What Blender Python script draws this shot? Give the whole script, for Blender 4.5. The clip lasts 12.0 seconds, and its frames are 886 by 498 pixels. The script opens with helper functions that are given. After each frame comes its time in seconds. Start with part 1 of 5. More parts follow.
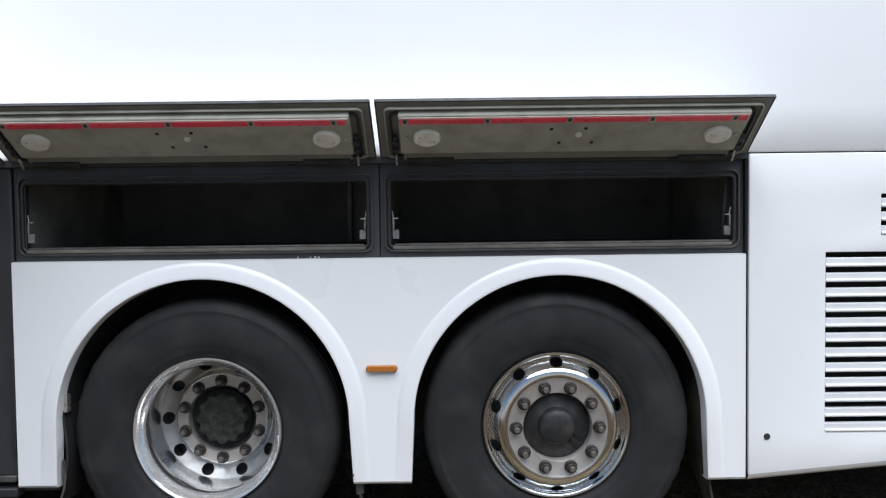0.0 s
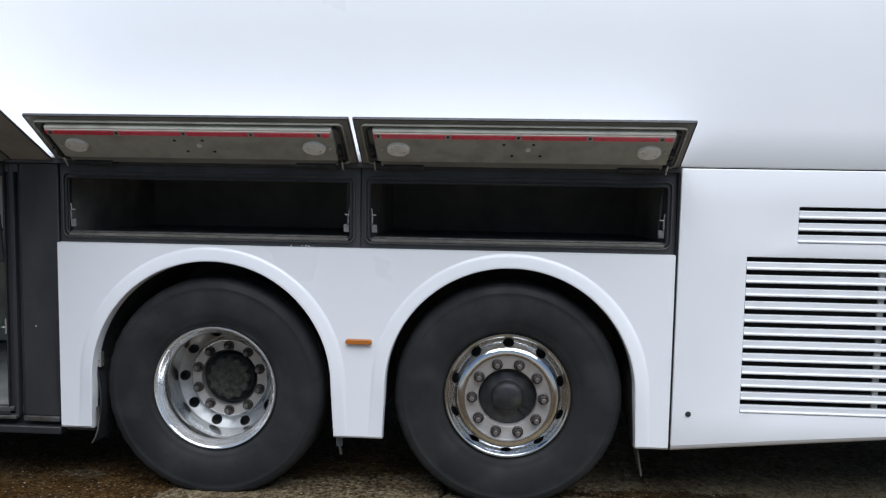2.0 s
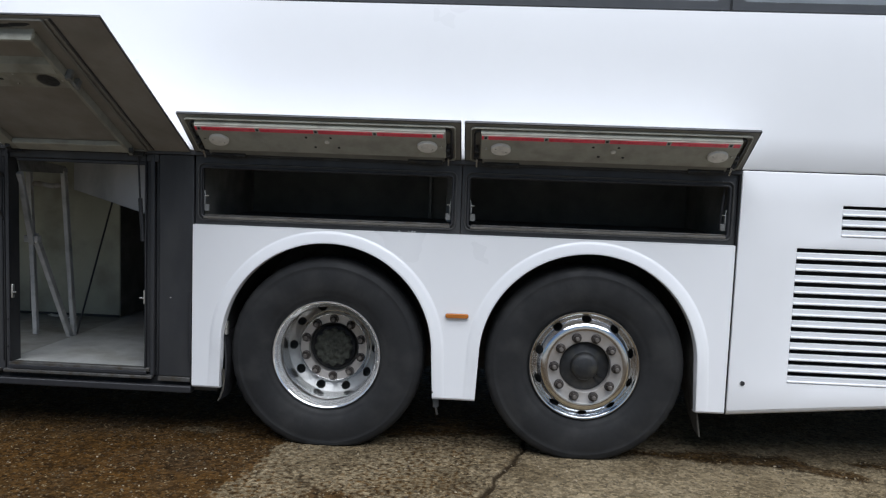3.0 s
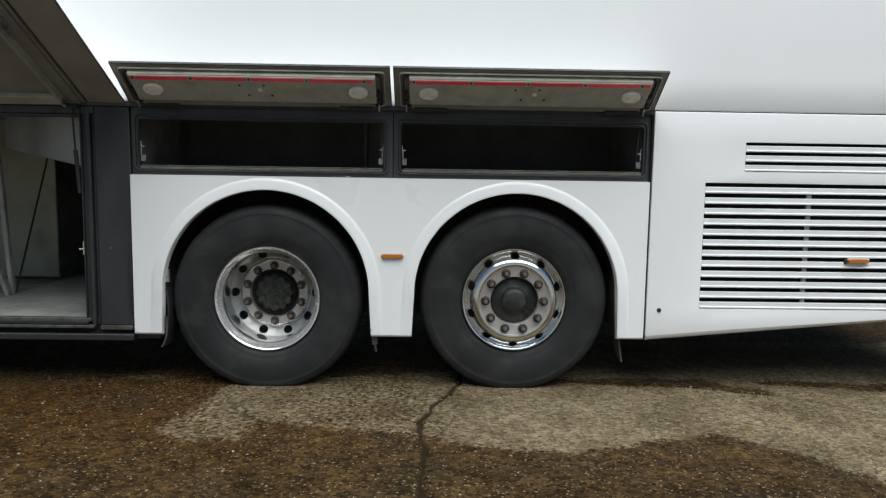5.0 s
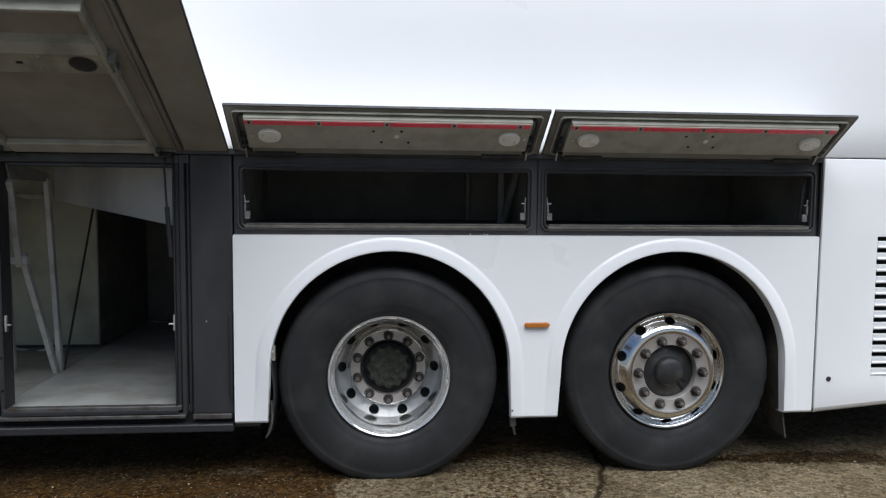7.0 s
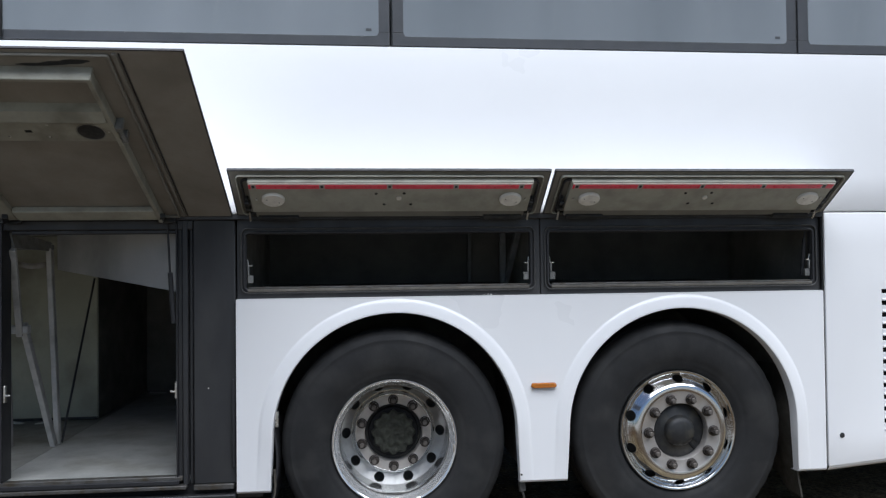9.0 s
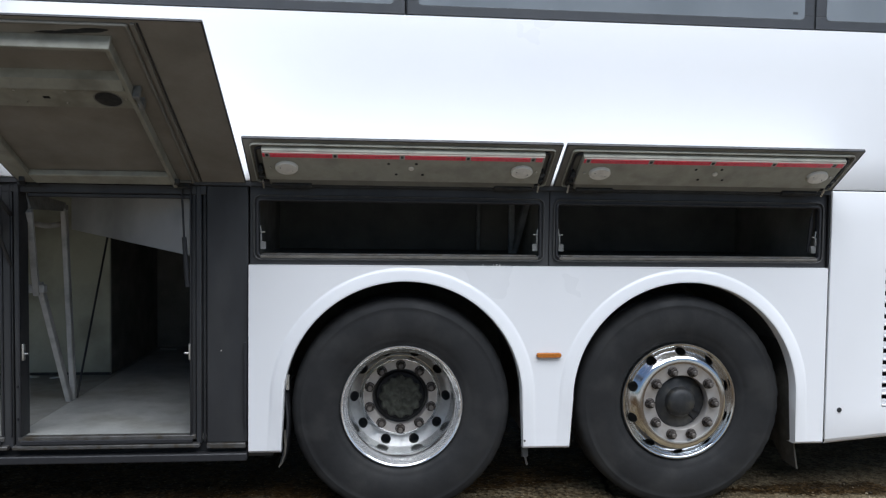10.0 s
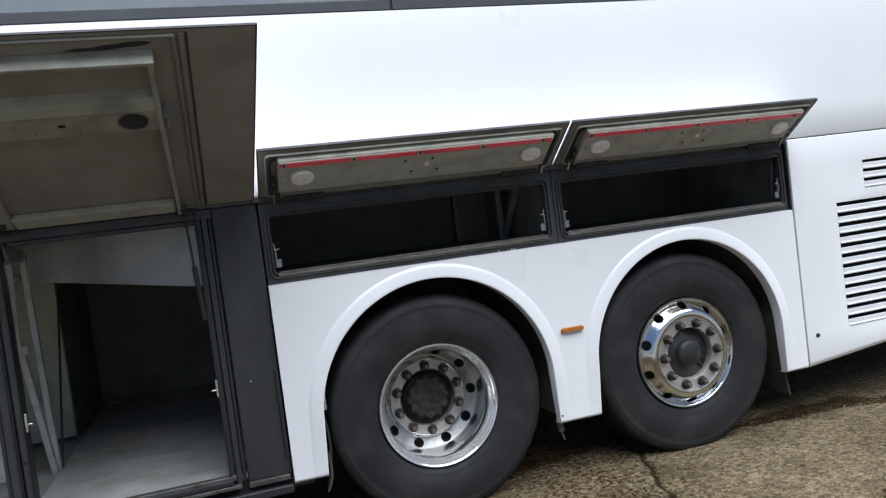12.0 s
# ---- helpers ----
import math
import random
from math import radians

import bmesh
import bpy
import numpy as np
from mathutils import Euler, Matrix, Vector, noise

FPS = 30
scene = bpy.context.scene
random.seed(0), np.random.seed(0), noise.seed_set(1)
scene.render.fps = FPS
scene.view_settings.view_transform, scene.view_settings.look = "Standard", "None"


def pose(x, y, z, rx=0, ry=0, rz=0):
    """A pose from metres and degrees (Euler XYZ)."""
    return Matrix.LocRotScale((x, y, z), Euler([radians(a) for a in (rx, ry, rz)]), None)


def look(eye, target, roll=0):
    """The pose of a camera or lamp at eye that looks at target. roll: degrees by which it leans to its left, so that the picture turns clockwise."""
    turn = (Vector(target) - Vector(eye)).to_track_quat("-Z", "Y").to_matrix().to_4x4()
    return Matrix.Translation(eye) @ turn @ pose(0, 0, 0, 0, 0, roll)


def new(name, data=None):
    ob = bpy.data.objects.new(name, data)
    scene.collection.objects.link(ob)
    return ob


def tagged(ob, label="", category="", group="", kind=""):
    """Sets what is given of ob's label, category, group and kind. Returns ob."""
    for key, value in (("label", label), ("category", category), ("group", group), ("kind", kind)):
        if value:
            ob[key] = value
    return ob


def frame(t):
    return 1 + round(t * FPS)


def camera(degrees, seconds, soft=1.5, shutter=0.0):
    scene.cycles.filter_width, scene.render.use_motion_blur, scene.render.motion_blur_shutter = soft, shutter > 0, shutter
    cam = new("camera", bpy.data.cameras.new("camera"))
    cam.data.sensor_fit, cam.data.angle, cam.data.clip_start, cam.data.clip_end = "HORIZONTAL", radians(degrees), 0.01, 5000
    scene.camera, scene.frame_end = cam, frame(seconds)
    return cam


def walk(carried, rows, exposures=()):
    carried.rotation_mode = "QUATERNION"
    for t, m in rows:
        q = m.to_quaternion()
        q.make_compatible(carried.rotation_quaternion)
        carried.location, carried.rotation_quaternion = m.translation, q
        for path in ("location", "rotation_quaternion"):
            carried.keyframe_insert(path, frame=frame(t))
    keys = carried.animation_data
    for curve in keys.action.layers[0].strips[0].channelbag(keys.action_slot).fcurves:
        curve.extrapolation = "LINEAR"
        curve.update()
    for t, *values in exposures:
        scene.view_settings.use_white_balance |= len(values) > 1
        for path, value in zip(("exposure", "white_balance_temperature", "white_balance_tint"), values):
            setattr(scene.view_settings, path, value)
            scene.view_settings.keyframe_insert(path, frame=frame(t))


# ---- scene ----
cam = camera(62.0, 12.0, soft=1.25)
# seconds, eye, yaw, pitch and roll in degrees
PATH = [
    (0, (1.668, -2.842, 1.317), -0.02, -2.04, -0.70),
    (0.3, (1.794, -2.855, 1.305), 0.76, -2.33, -0.31),
    (0.5, (1.864, -2.856, 1.335), 1.20, -2.58, -0.17),
    (0.7, (1.925, -2.830, 1.385), 0.00, -2.84, 0.47),
    (1, (1.833, -2.910, 1.466), 1.16, -2.44, 0.41),
    (1.2, (1.806, -2.953, 1.502), 1.30, -3.30, 0.57),
    (1.5, (1.856, -3.071, 1.504), 0.75, -4.21, 1.18),
    (1.7, (1.937, -3.174, 1.407), 0.76, -5.72, 1.21),
    (2, (2.008, -3.310, 1.451), 3.51, -4.49, 0.98),
    (2.2, (1.972, -3.406, 1.449), 4.14, -6.29, 1.04),
    (2.5, (1.906, -3.580, 1.439), 4.43, -6.96, 1.00),
    (2.7, (1.879, -3.675, 1.446), 4.09, -5.08, 1.21),
    (3, (1.537, -3.841, 1.429), 2.95, -4.80, 2.13),
    (3.2, (1.591, -3.900, 1.420), 3.54, -6.60, 2.75),
    (3.4, (1.639, -4.010, 1.260), 1.96, -5.79, 3.24),
    (3.5, (1.653, -4.050, 1.241), 2.21, -6.51, 3.17),
    (3.7, (1.712, -4.120, 1.221), 1.37, -8.12, 4.07),
    (5.3, (1.543, -3.982, 1.270), -1.23, -6.12, 0.33),
    (5.5, (1.451, -3.885, 1.288), 0.71, -6.07, 0.46),
    (5.6, (1.375, -3.846, 1.296), 0.09, -5.55, 0.82),
    (5.8, (1.166, -3.814, 1.305), 0.24, -4.98, 0.82),
    (6, (0.932, -3.794, 1.318), 0.18, -4.60, 0.72),
    (6.2, (0.754, -3.766, 1.351), -0.16, -4.19, 0.21),
    (6.5, (0.640, -3.645, 1.399), -2.86, -2.19, 0.80),
    (6.7, (0.636, -3.547, 1.397), -5.10, -2.74, 0.94),
    (7, (0.642, -3.445, 1.379), -5.45, -4.27, 0.51),
    (7.2, (0.620, -3.387, 1.386), -5.18, -4.62, 0.39),
    (7.5, (0.679, -3.370, 1.400), -5.53, -3.40, -0.08),
    (7.7, (0.793, -3.391, 1.381), -5.48, -1.09, -0.89),
    (9.3, (0.598, -3.443, 1.339), -5.76, 1.12, -0.36),
    (9.5, (0.598, -3.448, 1.366), -6.01, -0.28, 0.18),
    (9.7, (0.606, -3.465, 1.386), -5.67, -1.29, 0.38),
    (10, (0.583, -3.479, 1.404), -5.32, -2.28, 0.68),
    (10.2, (0.501, -3.462, 1.415), -3.05, -2.79, 0.78),
    (10.5, (0.326, -3.386, 1.427), -0.52, -4.24, 0.53),
    (10.7, (0.206, -3.305, 1.424), 0.32, -5.43, -1.33),
    (10.8, (0.173, -3.267, 1.428), 0.41, -5.90, -3.66),
    (10.9, (0.168, -3.230, 1.437), 0.71, -6.60, -7.06),
    (11, (0.159, -3.228, 1.446), 1.10, -6.73, -8.63),
    (11.1, (0.126, -3.265, 1.446), 1.86, -5.55, -9.35),
    (11.2, (0.082, -3.302, 1.439), 1.94, -2.31, -8.86),
    (11.3, (0.032, -3.314, 1.421), 1.81, -0.71, -8.84),
    (11.5, (-0.041, -3.307, 1.370), -1.77, -0.46, -8.07),
    (11.7, (-0.115, -3.315, 1.357), -8.78, -1.00, -8.19),
    (11.9, (-0.178, -3.311, 1.377), -14.24, -1.35, -7.90),
    (12, (-0.201, -3.299, 1.388), -17.13, -2.49, -7.25),
]
# seconds, stops, kelvin, tint: the phone's own brightening and white balance
EXPOSURES = [(0.0, 0.53, 6000, 10), (0.5, 0.22, 5880, 10), (1.0, 0.57, 6000, 10), (1.5, 0.16, 5880, 10), (1.7, 0.16, 5880, 10), (2.0, 0.34, 5880, 10), (2.5, 0.36, 5950, 10), (3.0, 0.34, 5980, 10),
             (3.5, 0.37, 6280, 7), (3.7, 0.36, 6450, 4), (5.5, 0.26, 6220, 6), (6.0, 0.38, 5950, 10), (6.5, 0.33, 6050, 10), (7.0, 0.39, 6100, 10), (7.5, 0.40, 6050, 10), (9.5, 0.46, 5900, 10),
             (10.5, 0.53, 5980, 9), (11.2, 0.48, 6050, 9), (11.5, 0.46, 5920, 9), (12.0, 0.52, 5950, 9)]
walk(cam, [(t, pose(*eye, 90 + pitch, 0, yaw) @ pose(0, 0, 0, 0, 0, roll)) for t, eye, yaw, pitch, roll in PATH], EXPOSURES)

# ---- world and sun: an overcast day ----
world = bpy.data.worlds.new("overcast_sky")
scene.world = world
world.use_nodes = True
wn, wl = world.node_tree.nodes, world.node_tree.links
sky = wn.new("ShaderNodeTexSky")
sky.sky_type, sky.sun_disc = "NISHITA", False
sky.sun_elevation, sky.sun_rotation = radians(68), radians(161)
sky.air_density, sky.dust_density, sky.ozone_density = 1.0, 1.5, 2.0
wl.new(sky.outputs[0], wn["Background"].inputs[0])
wn["Background"].inputs[1].default_value = 0.05
sun = new("sun", bpy.data.lights.new("sun", "SUN"))
sun.data.energy, sun.data.angle, sun.data.color = 4.2, radians(70), (1.0, 0.99, 0.975)
sun.matrix_world = look((0.9, -2.6, 6.5), (0, 0, 0))


# ---- materials ----
def surface(name, base, rough=0.5, metal=0.0, vary=0.12, scale=6.0, fine=60.0, bump=0.0, dirt=None, dirt_amount=0.0, dirt_scale=3.0, coat=0.0, per_object=0.0, streak=1.0):
    """A painted, rubber or metal surface: two scales of mottling, patches of dirt with their own shape, fine relief."""
    m = bpy.data.materials.new(name)
    m.use_nodes = True
    n, l = m.node_tree.nodes, m.node_tree.links
    b = n["Principled BSDF"]
    coord = n.new("ShaderNodeNewGeometry").outputs["Position"]
    squeeze = n.new("ShaderNodeVectorMath")
    squeeze.operation = "MULTIPLY"
    squeeze.inputs[1].default_value = (1, 1, streak)
    l.new(coord, squeeze.inputs[0])

    def noise_at(s, detail=4.0):
        t = n.new("ShaderNodeTexNoise")
        t.inputs["Scale"].default_value, t.inputs["Detail"].default_value = s, detail
        l.new(squeeze.outputs[0], t.inputs["Vector"])
        return t.outputs["Fac"]

    def mapped(sock, a, z, lo=0.3, hi=0.7):
        r = n.new("ShaderNodeMapRange")
        for i, v in enumerate((lo, hi, a, z)):
            r.inputs[i + 1].default_value = v
        l.new(sock, r.inputs[0])
        return r.outputs[0]

    def mixed(fac, a, z, blend="MIX"):
        x = n.new("ShaderNodeMix")
        x.data_type, x.blend_type = "RGBA", blend
        for sock, v in ((x.inputs[0], fac), (x.inputs[6], a), (x.inputs[7], z)):
            if isinstance(v, (int, float)):
                sock.default_value = v
            elif isinstance(v, tuple):
                sock.default_value = (*v, 1)
            else:
                l.new(v, sock)
        return x.outputs[2]

    dark = tuple(c * (1 - vary) for c in base)
    light = tuple(min(1, c * (1 + vary * 0.6)) for c in base)
    colour = mixed(mapped(noise_at(scale), 0, 1), dark, light)
    colour = mixed(mapped(noise_at(fine, 2.0), 0, vary), colour, tuple(c * 0.6 for c in base))
    if per_object:
        info = n.new("ShaderNodeObjectInfo").outputs["Random"]
        colour = mixed(mapped(info, 0, per_object, 0, 1), colour, tuple(c * 0.5 for c in base))
    if dirt:
        colour = mixed(mapped(noise_at(dirt_scale, 8.0), 0, dirt_amount, 0.46, 0.68), colour, dirt)
    l.new(colour, b.inputs["Base Color"])
    l.new(mapped(noise_at(scale * 2.3), max(0.02, rough * 0.8), min(1, rough * 1.25)), b.inputs["Roughness"])
    b.inputs["Metallic"].default_value = metal
    b.inputs["Coat Weight"].default_value = coat
    b.inputs["Coat Roughness"].default_value = 0.06
    if bump:
        bp = n.new("ShaderNodeBump")
        bp.inputs["Strength"].default_value, bp.inputs["Distance"].default_value = 1.0, bump
        l.new(noise_at(fine, 4.0), bp.inputs["Height"])
        l.new(bp.outputs[0], b.inputs["Normal"])
    return m


WHITE = surface("white_coach_paint", (0.80, 0.80, 0.80), 0.32, vary=0.02, scale=0.6, fine=5, coat=0.25)
WHITE_SLAT = surface("white_louvre_paint", (0.66, 0.668, 0.68), 0.35, vary=0.03, scale=5, dirt=(0.5, 0.48, 0.45), dirt_amount=0.25, dirt_scale=9)
FRAME = surface("anthracite_frame_paint", (0.0295, 0.0300, 0.0318), 0.5, vary=0.2, scale=7, dirt=(0.062, 0.061, 0.058), dirt_amount=0.4, dirt_scale=5, streak=0.4)
OLIVE = surface("grey_olive_primer", (0.375, 0.367, 0.303), 0.55, vary=0.14, scale=8, dirt=(0.17, 0.155, 0.125), dirt_amount=0.42, dirt_scale=11)
BEAM = surface("dull_olive_beam_paint", (0.330, 0.322, 0.265), 0.6, vary=0.16, scale=7, dirt=(0.11, 0.10, 0.078), dirt_amount=0.5, dirt_scale=9)
OLIVE_DARK = surface("dark_olive_sheet", (0.200, 0.191, 0.164), 0.6, vary=0.12, scale=6, dirt=(0.05, 0.045, 0.035), dirt_amount=0.3, dirt_scale=5)
BROWN = surface("grey_brown_lining_board", (0.268, 0.246, 0.210), 0.65, vary=0.14, scale=5, fine=90, dirt=(0.145, 0.131, 0.105), dirt_amount=0.42, dirt_scale=4.0)
SILL = surface("scuffed_sill_metal", (0.105, 0.102, 0.096), 0.45, metal=0.3, vary=0.25, scale=16, dirt=(0.055, 0.042, 0.026), dirt_amount=0.85, dirt_scale=26)
RUBBER = surface("black_seal_rubber", (0.022, 0.022, 0.024), 0.55, vary=0.15, scale=20)
LOCKER = surface("dark_grey_locker_lining", (0.10, 0.10, 0.094), 0.7, vary=0.2, scale=6, dirt=(0.12, 0.115, 0.10), dirt_amount=0.4, dirt_scale=3)
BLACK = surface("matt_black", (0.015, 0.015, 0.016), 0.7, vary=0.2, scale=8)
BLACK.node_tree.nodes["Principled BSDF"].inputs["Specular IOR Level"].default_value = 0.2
WELL = surface("sooty_wheel_well", (0.15, 0.145, 0.135), 0.85, vary=0.35, scale=9, dirt=(0.11, 0.098, 0.080), dirt_amount=0.4, dirt_scale=4)
TYRE = surface("dusty_tyre_rubber", (0.0200, 0.0202, 0.0206), 0.66, vary=0.14, scale=4, fine=40, bump=0.0009, dirt=(0.039, 0.0385, 0.037), dirt_amount=0.6, dirt_scale=6.5)
TYRE.node_tree.nodes["Principled BSDF"].inputs["Specular IOR Level"].default_value = 0.25
ALLOY = surface("polished_aluminium", (0.81, 0.82, 0.83), 0.13, metal=1.0, vary=0.06, scale=14, fine=120, dirt=(0.55, 0.54, 0.53), dirt_amount=0.2, dirt_scale=11)
ALLOY_DISH = surface("satin_aluminium_dish", (0.74, 0.745, 0.74), 0.19, metal=0.97, vary=0.05, scale=5, fine=120, dirt=(0.58, 0.56, 0.53), dirt_amount=0.2, dirt_scale=4)
ALLOY_DISC = surface("dull_aluminium_disc", (0.43, 0.43, 0.42), 0.48, metal=1.0, vary=0.10, scale=16, fine=120, dirt=(0.25, 0.235, 0.21), dirt_amount=0.4, dirt_scale=10)
ALLOY_LIP = surface("satin_aluminium_lip", (0.86, 0.86, 0.85), 0.13, metal=0.75, vary=0.03, scale=8, fine=60)
ALLOY_FACE = surface("brushed_aluminium_face", (0.50, 0.472, 0.442), 0.40, metal=0.6, vary=0.08, scale=18, fine=150, dirt=(0.30, 0.26, 0.21), dirt_amount=0.4, dirt_scale=14)
NUT = surface("rusty_wheel_nut_steel", (0.050, 0.042, 0.036), 0.55, metal=0.3, vary=0.2, scale=50, dirt=(0.030, 0.019, 0.014), dirt_amount=0.7, dirt_scale=60, per_object=0.5)
STUD = surface("dull_stud_steel", (0.14, 0.125, 0.11), 0.5, metal=0.3, vary=0.2, scale=60)
HUB = surface("greasy_hub_iron", (0.030, 0.031, 0.032), 0.5, metal=0.3, vary=0.3, scale=30, dirt=(0.075, 0.07, 0.055), dirt_amount=0.6, dirt_scale=22)
BAY_WALL = surface("grey_green_bay_wall", (0.400, 0.390, 0.295), 0.6, vary=0.10, scale=4, dirt=(0.12, 0.11, 0.08), dirt_amount=0.6, dirt_scale=3.0)
# darker lining for deep walls, with their shade put into the colour
BAY_DARK = surface("shaded_bay_lining", (0.205, 0.195, 0.168), 0.7, vary=0.25, scale=5, dirt=(0.08, 0.075, 0.064), dirt_amount=0.6, dirt_scale=4)
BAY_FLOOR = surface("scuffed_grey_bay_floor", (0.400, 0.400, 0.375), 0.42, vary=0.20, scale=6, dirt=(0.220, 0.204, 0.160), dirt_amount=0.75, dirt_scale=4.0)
# browner and dirtier floor, also darkened for shade below the lifted door
BAY_FLOOR_WORN_SHADED = surface("shaded_brown_grey_bay_floor", (0.270, 0.265, 0.240), 0.5, vary=0.22, scale=6, dirt=(0.150, 0.138, 0.108), dirt_amount=0.75, dirt_scale=4.0)
BAY_COVER = surface("grey_cover_plate", (0.46, 0.46, 0.45), 0.5, vary=0.06, scale=5, dirt=(0.10, 0.10, 0.095), dirt_amount=0.4)
STEEL = surface("grey_painted_steel_tube", (0.47, 0.462, 0.44), 0.45, metal=0.0, vary=0.12, scale=18, dirt=(0.14, 0.13, 0.11), dirt_amount=0.4, dirt_scale=15)
LOCKER_STEEL = surface("dark_steel_stay", (0.21, 0.21, 0.20), 0.5, vary=0.12, scale=18, dirt=(0.05, 0.05, 0.04), dirt_amount=0.4, dirt_scale=15)
BAY_LINING = surface("grey_bay_lining", (0.40, 0.395, 0.345), 0.6, vary=0.1, scale=5, dirt=(0.10, 0.095, 0.08), dirt_amount=0.4, dirt_scale=4)
FRAME_EDGE = surface("worn_frame_edge", (0.062, 0.061, 0.058), 0.5, vary=0.3, scale=12, dirt=(0.028, 0.028, 0.03), dirt_amount=0.6, dirt_scale=9)
DUSTY_SILL = surface("dusty_sill_rubber", (0.150, 0.138, 0.115), 0.65, vary=0.3, scale=14, dirt=(0.06, 0.056, 0.05), dirt_amount=0.6, dirt_scale=8)
MUD = surface("mud_stained_rubber", (0.080, 0.072, 0.057), 0.8, vary=0.35, scale=8, dirt=(0.028, 0.025, 0.021), dirt_amount=0.7, dirt_scale=6)
CAP = surface("dull_green_grey_hub_cap", (0.047, 0.049, 0.039), 0.75, metal=0.0, vary=0.45, scale=38, fine=70, bump=0.005, dirt=(0.020, 0.020, 0.017), dirt_amount=0.8, dirt_scale=34)
CAP.node_tree.nodes["Principled BSDF"].inputs["Specular IOR Level"].default_value = 0.15
CHROME = surface("bright_latch_metal", (0.62, 0.60, 0.55), 0.3, metal=0.8, vary=0.15, scale=40, dirt=(0.2, 0.18, 0.14), dirt_amount=0.4, dirt_scale=30)
RED = surface("red_reflective_strip", (0.85, 0.05, 0.085), 0.3, vary=0.08, scale=30, dirt=(0.35, 0.06, 0.06), dirt_amount=0.3, dirt_scale=20)
PALE = surface("milky_plastic", (0.80, 0.77, 0.69), 0.35, vary=0.06, scale=40, dirt=(0.42, 0.39, 0.33), dirt_amount=0.4, dirt_scale=30)
PINK = surface("pale_strip_carrier", (0.44, 0.375, 0.33), 0.5, vary=0.10, scale=30, dirt=(0.30, 0.25, 0.22), dirt_amount=0.4, dirt_scale=22)
AMBER = surface("amber_lens_plastic", (0.42, 0.13, 0.008), 0.25, vary=0.15, scale=60, coat=0.4)
GASKET = surface("window_gasket_grey", (0.050, 0.053, 0.058), 0.45, vary=0.1, scale=10)
INK = surface("black_stencil_ink", (0.012, 0.012, 0.014), 0.6, vary=0.2, scale=80)
DEVICE = surface("blue_black_plastic", (0.030, 0.034, 0.047), 0.55, vary=0.2, scale=14)
STAIN = surface("brown_floor_stain", (0.215, 0.185, 0.145), 0.65, vary=0.3, scale=9, dirt=(0.33, 0.32, 0.30), dirt_amount=0.9, dirt_scale=7)
SCRAP = surface("pale_paper_scrap", (0.8, 0.79, 0.75), 0.7, vary=0.1, scale=40)


def tinted_glass():
    m = bpy.data.materials.new("tinted_window_glass")
    m.use_nodes = True
    n, l = m.node_tree.nodes, m.node_tree.links
    b = n["Principled BSDF"]
    t = n.new("ShaderNodeTexNoise")
    t.inputs["Scale"].default_value = 1.4
    r = n.new("ShaderNodeMapRange")
    for i, v in enumerate((0.3, 0.7, 0.04, 0.10)):
        r.inputs[i + 1].default_value = v
    l.new(n.new("ShaderNodeNewGeometry").outputs["Position"], t.inputs["Vector"])
    l.new(t.outputs["Fac"], r.inputs[0])
    l.new(r.outputs[0], b.inputs["Roughness"])
    wide = n.new("ShaderNodeVectorMath")
    wide.operation = "MULTIPLY"
    wide.inputs[1].default_value = (0.8, 0.8, 0.25)
    l.new(n["Geometry"].outputs["Position"], wide.inputs[0])
    # soft reflections put into the colour as upright grey mottling
    reflection_tone = n.new("ShaderNodeTexNoise")
    reflection_tone.inputs["Scale"].default_value, reflection_tone.inputs["Detail"].default_value = 1.6, 3.0
    l.new(wide.outputs[0], reflection_tone.inputs["Vector"])
    tone = n.new("ShaderNodeValToRGB")
    tone.color_ramp.elements[0].position, tone.color_ramp.elements[1].position = 0.35, 0.68
    tone.color_ramp.elements[0].color, tone.color_ramp.elements[1].color = (0.28, 0.306, 0.325, 1), (0.385, 0.412, 0.432, 1)
    l.new(reflection_tone.outputs["Fac"], tone.inputs[0])
    l.new(tone.outputs[0], b.inputs["Base Color"])
    b.inputs["Transmission Weight"].default_value = 0.55
    b.inputs["IOR"].default_value = 1.5
    return m


GLASS = tinted_glass()


# ---- building helpers ----
def part(name, bm, material, parent=None, label="", bevel=0.0, smooth=35, at=None):
    """Links a bmesh as one mesh object under a thing or under a part."""
    me = bpy.data.meshes.new(name)
    bmesh.ops.recalc_face_normals(bm, faces=bm.faces[:])
    bm.to_mesh(me)
    bm.free()
    me.materials.append(material)
    if smooth:
        me.shade_smooth()
        me.set_sharp_from_angle(angle=radians(smooth))
    ob = new(name, me)
    if bevel:
        mod = ob.modifiers.new("edge", "BEVEL")
        mod.width, mod.segments, mod.limit_method, mod.angle_limit = bevel, 2, "ANGLE", radians(40)
    if at is not None:
        ob.location = at
    ob.parent = parent
    if label:
        tagged(ob, label)
    return ob


def twin(ob, at, parent):
    """One more of a part on the same mesh."""
    o = ob.copy()
    scene.collection.objects.link(o)
    o.location, o.parent = at, parent
    return o


def box(bm, x0, x1, y0, y1, z0, z1, m=None):
    v = [bm.verts.new((x, y, z)) for x in (x0, x1) for y in (y0, y1) for z in (z0, z1)]
    for f in ((0, 1, 3, 2), (4, 6, 7, 5), (0, 4, 5, 1), (2, 3, 7, 6), (0, 2, 6, 4), (1, 5, 7, 3)):
        bm.faces.new([v[i] for i in f])
    if m is not None:
        bmesh.ops.transform(bm, matrix=m, verts=v)
    return bm


def a_box(*c):
    return box(bmesh.new(), *c)


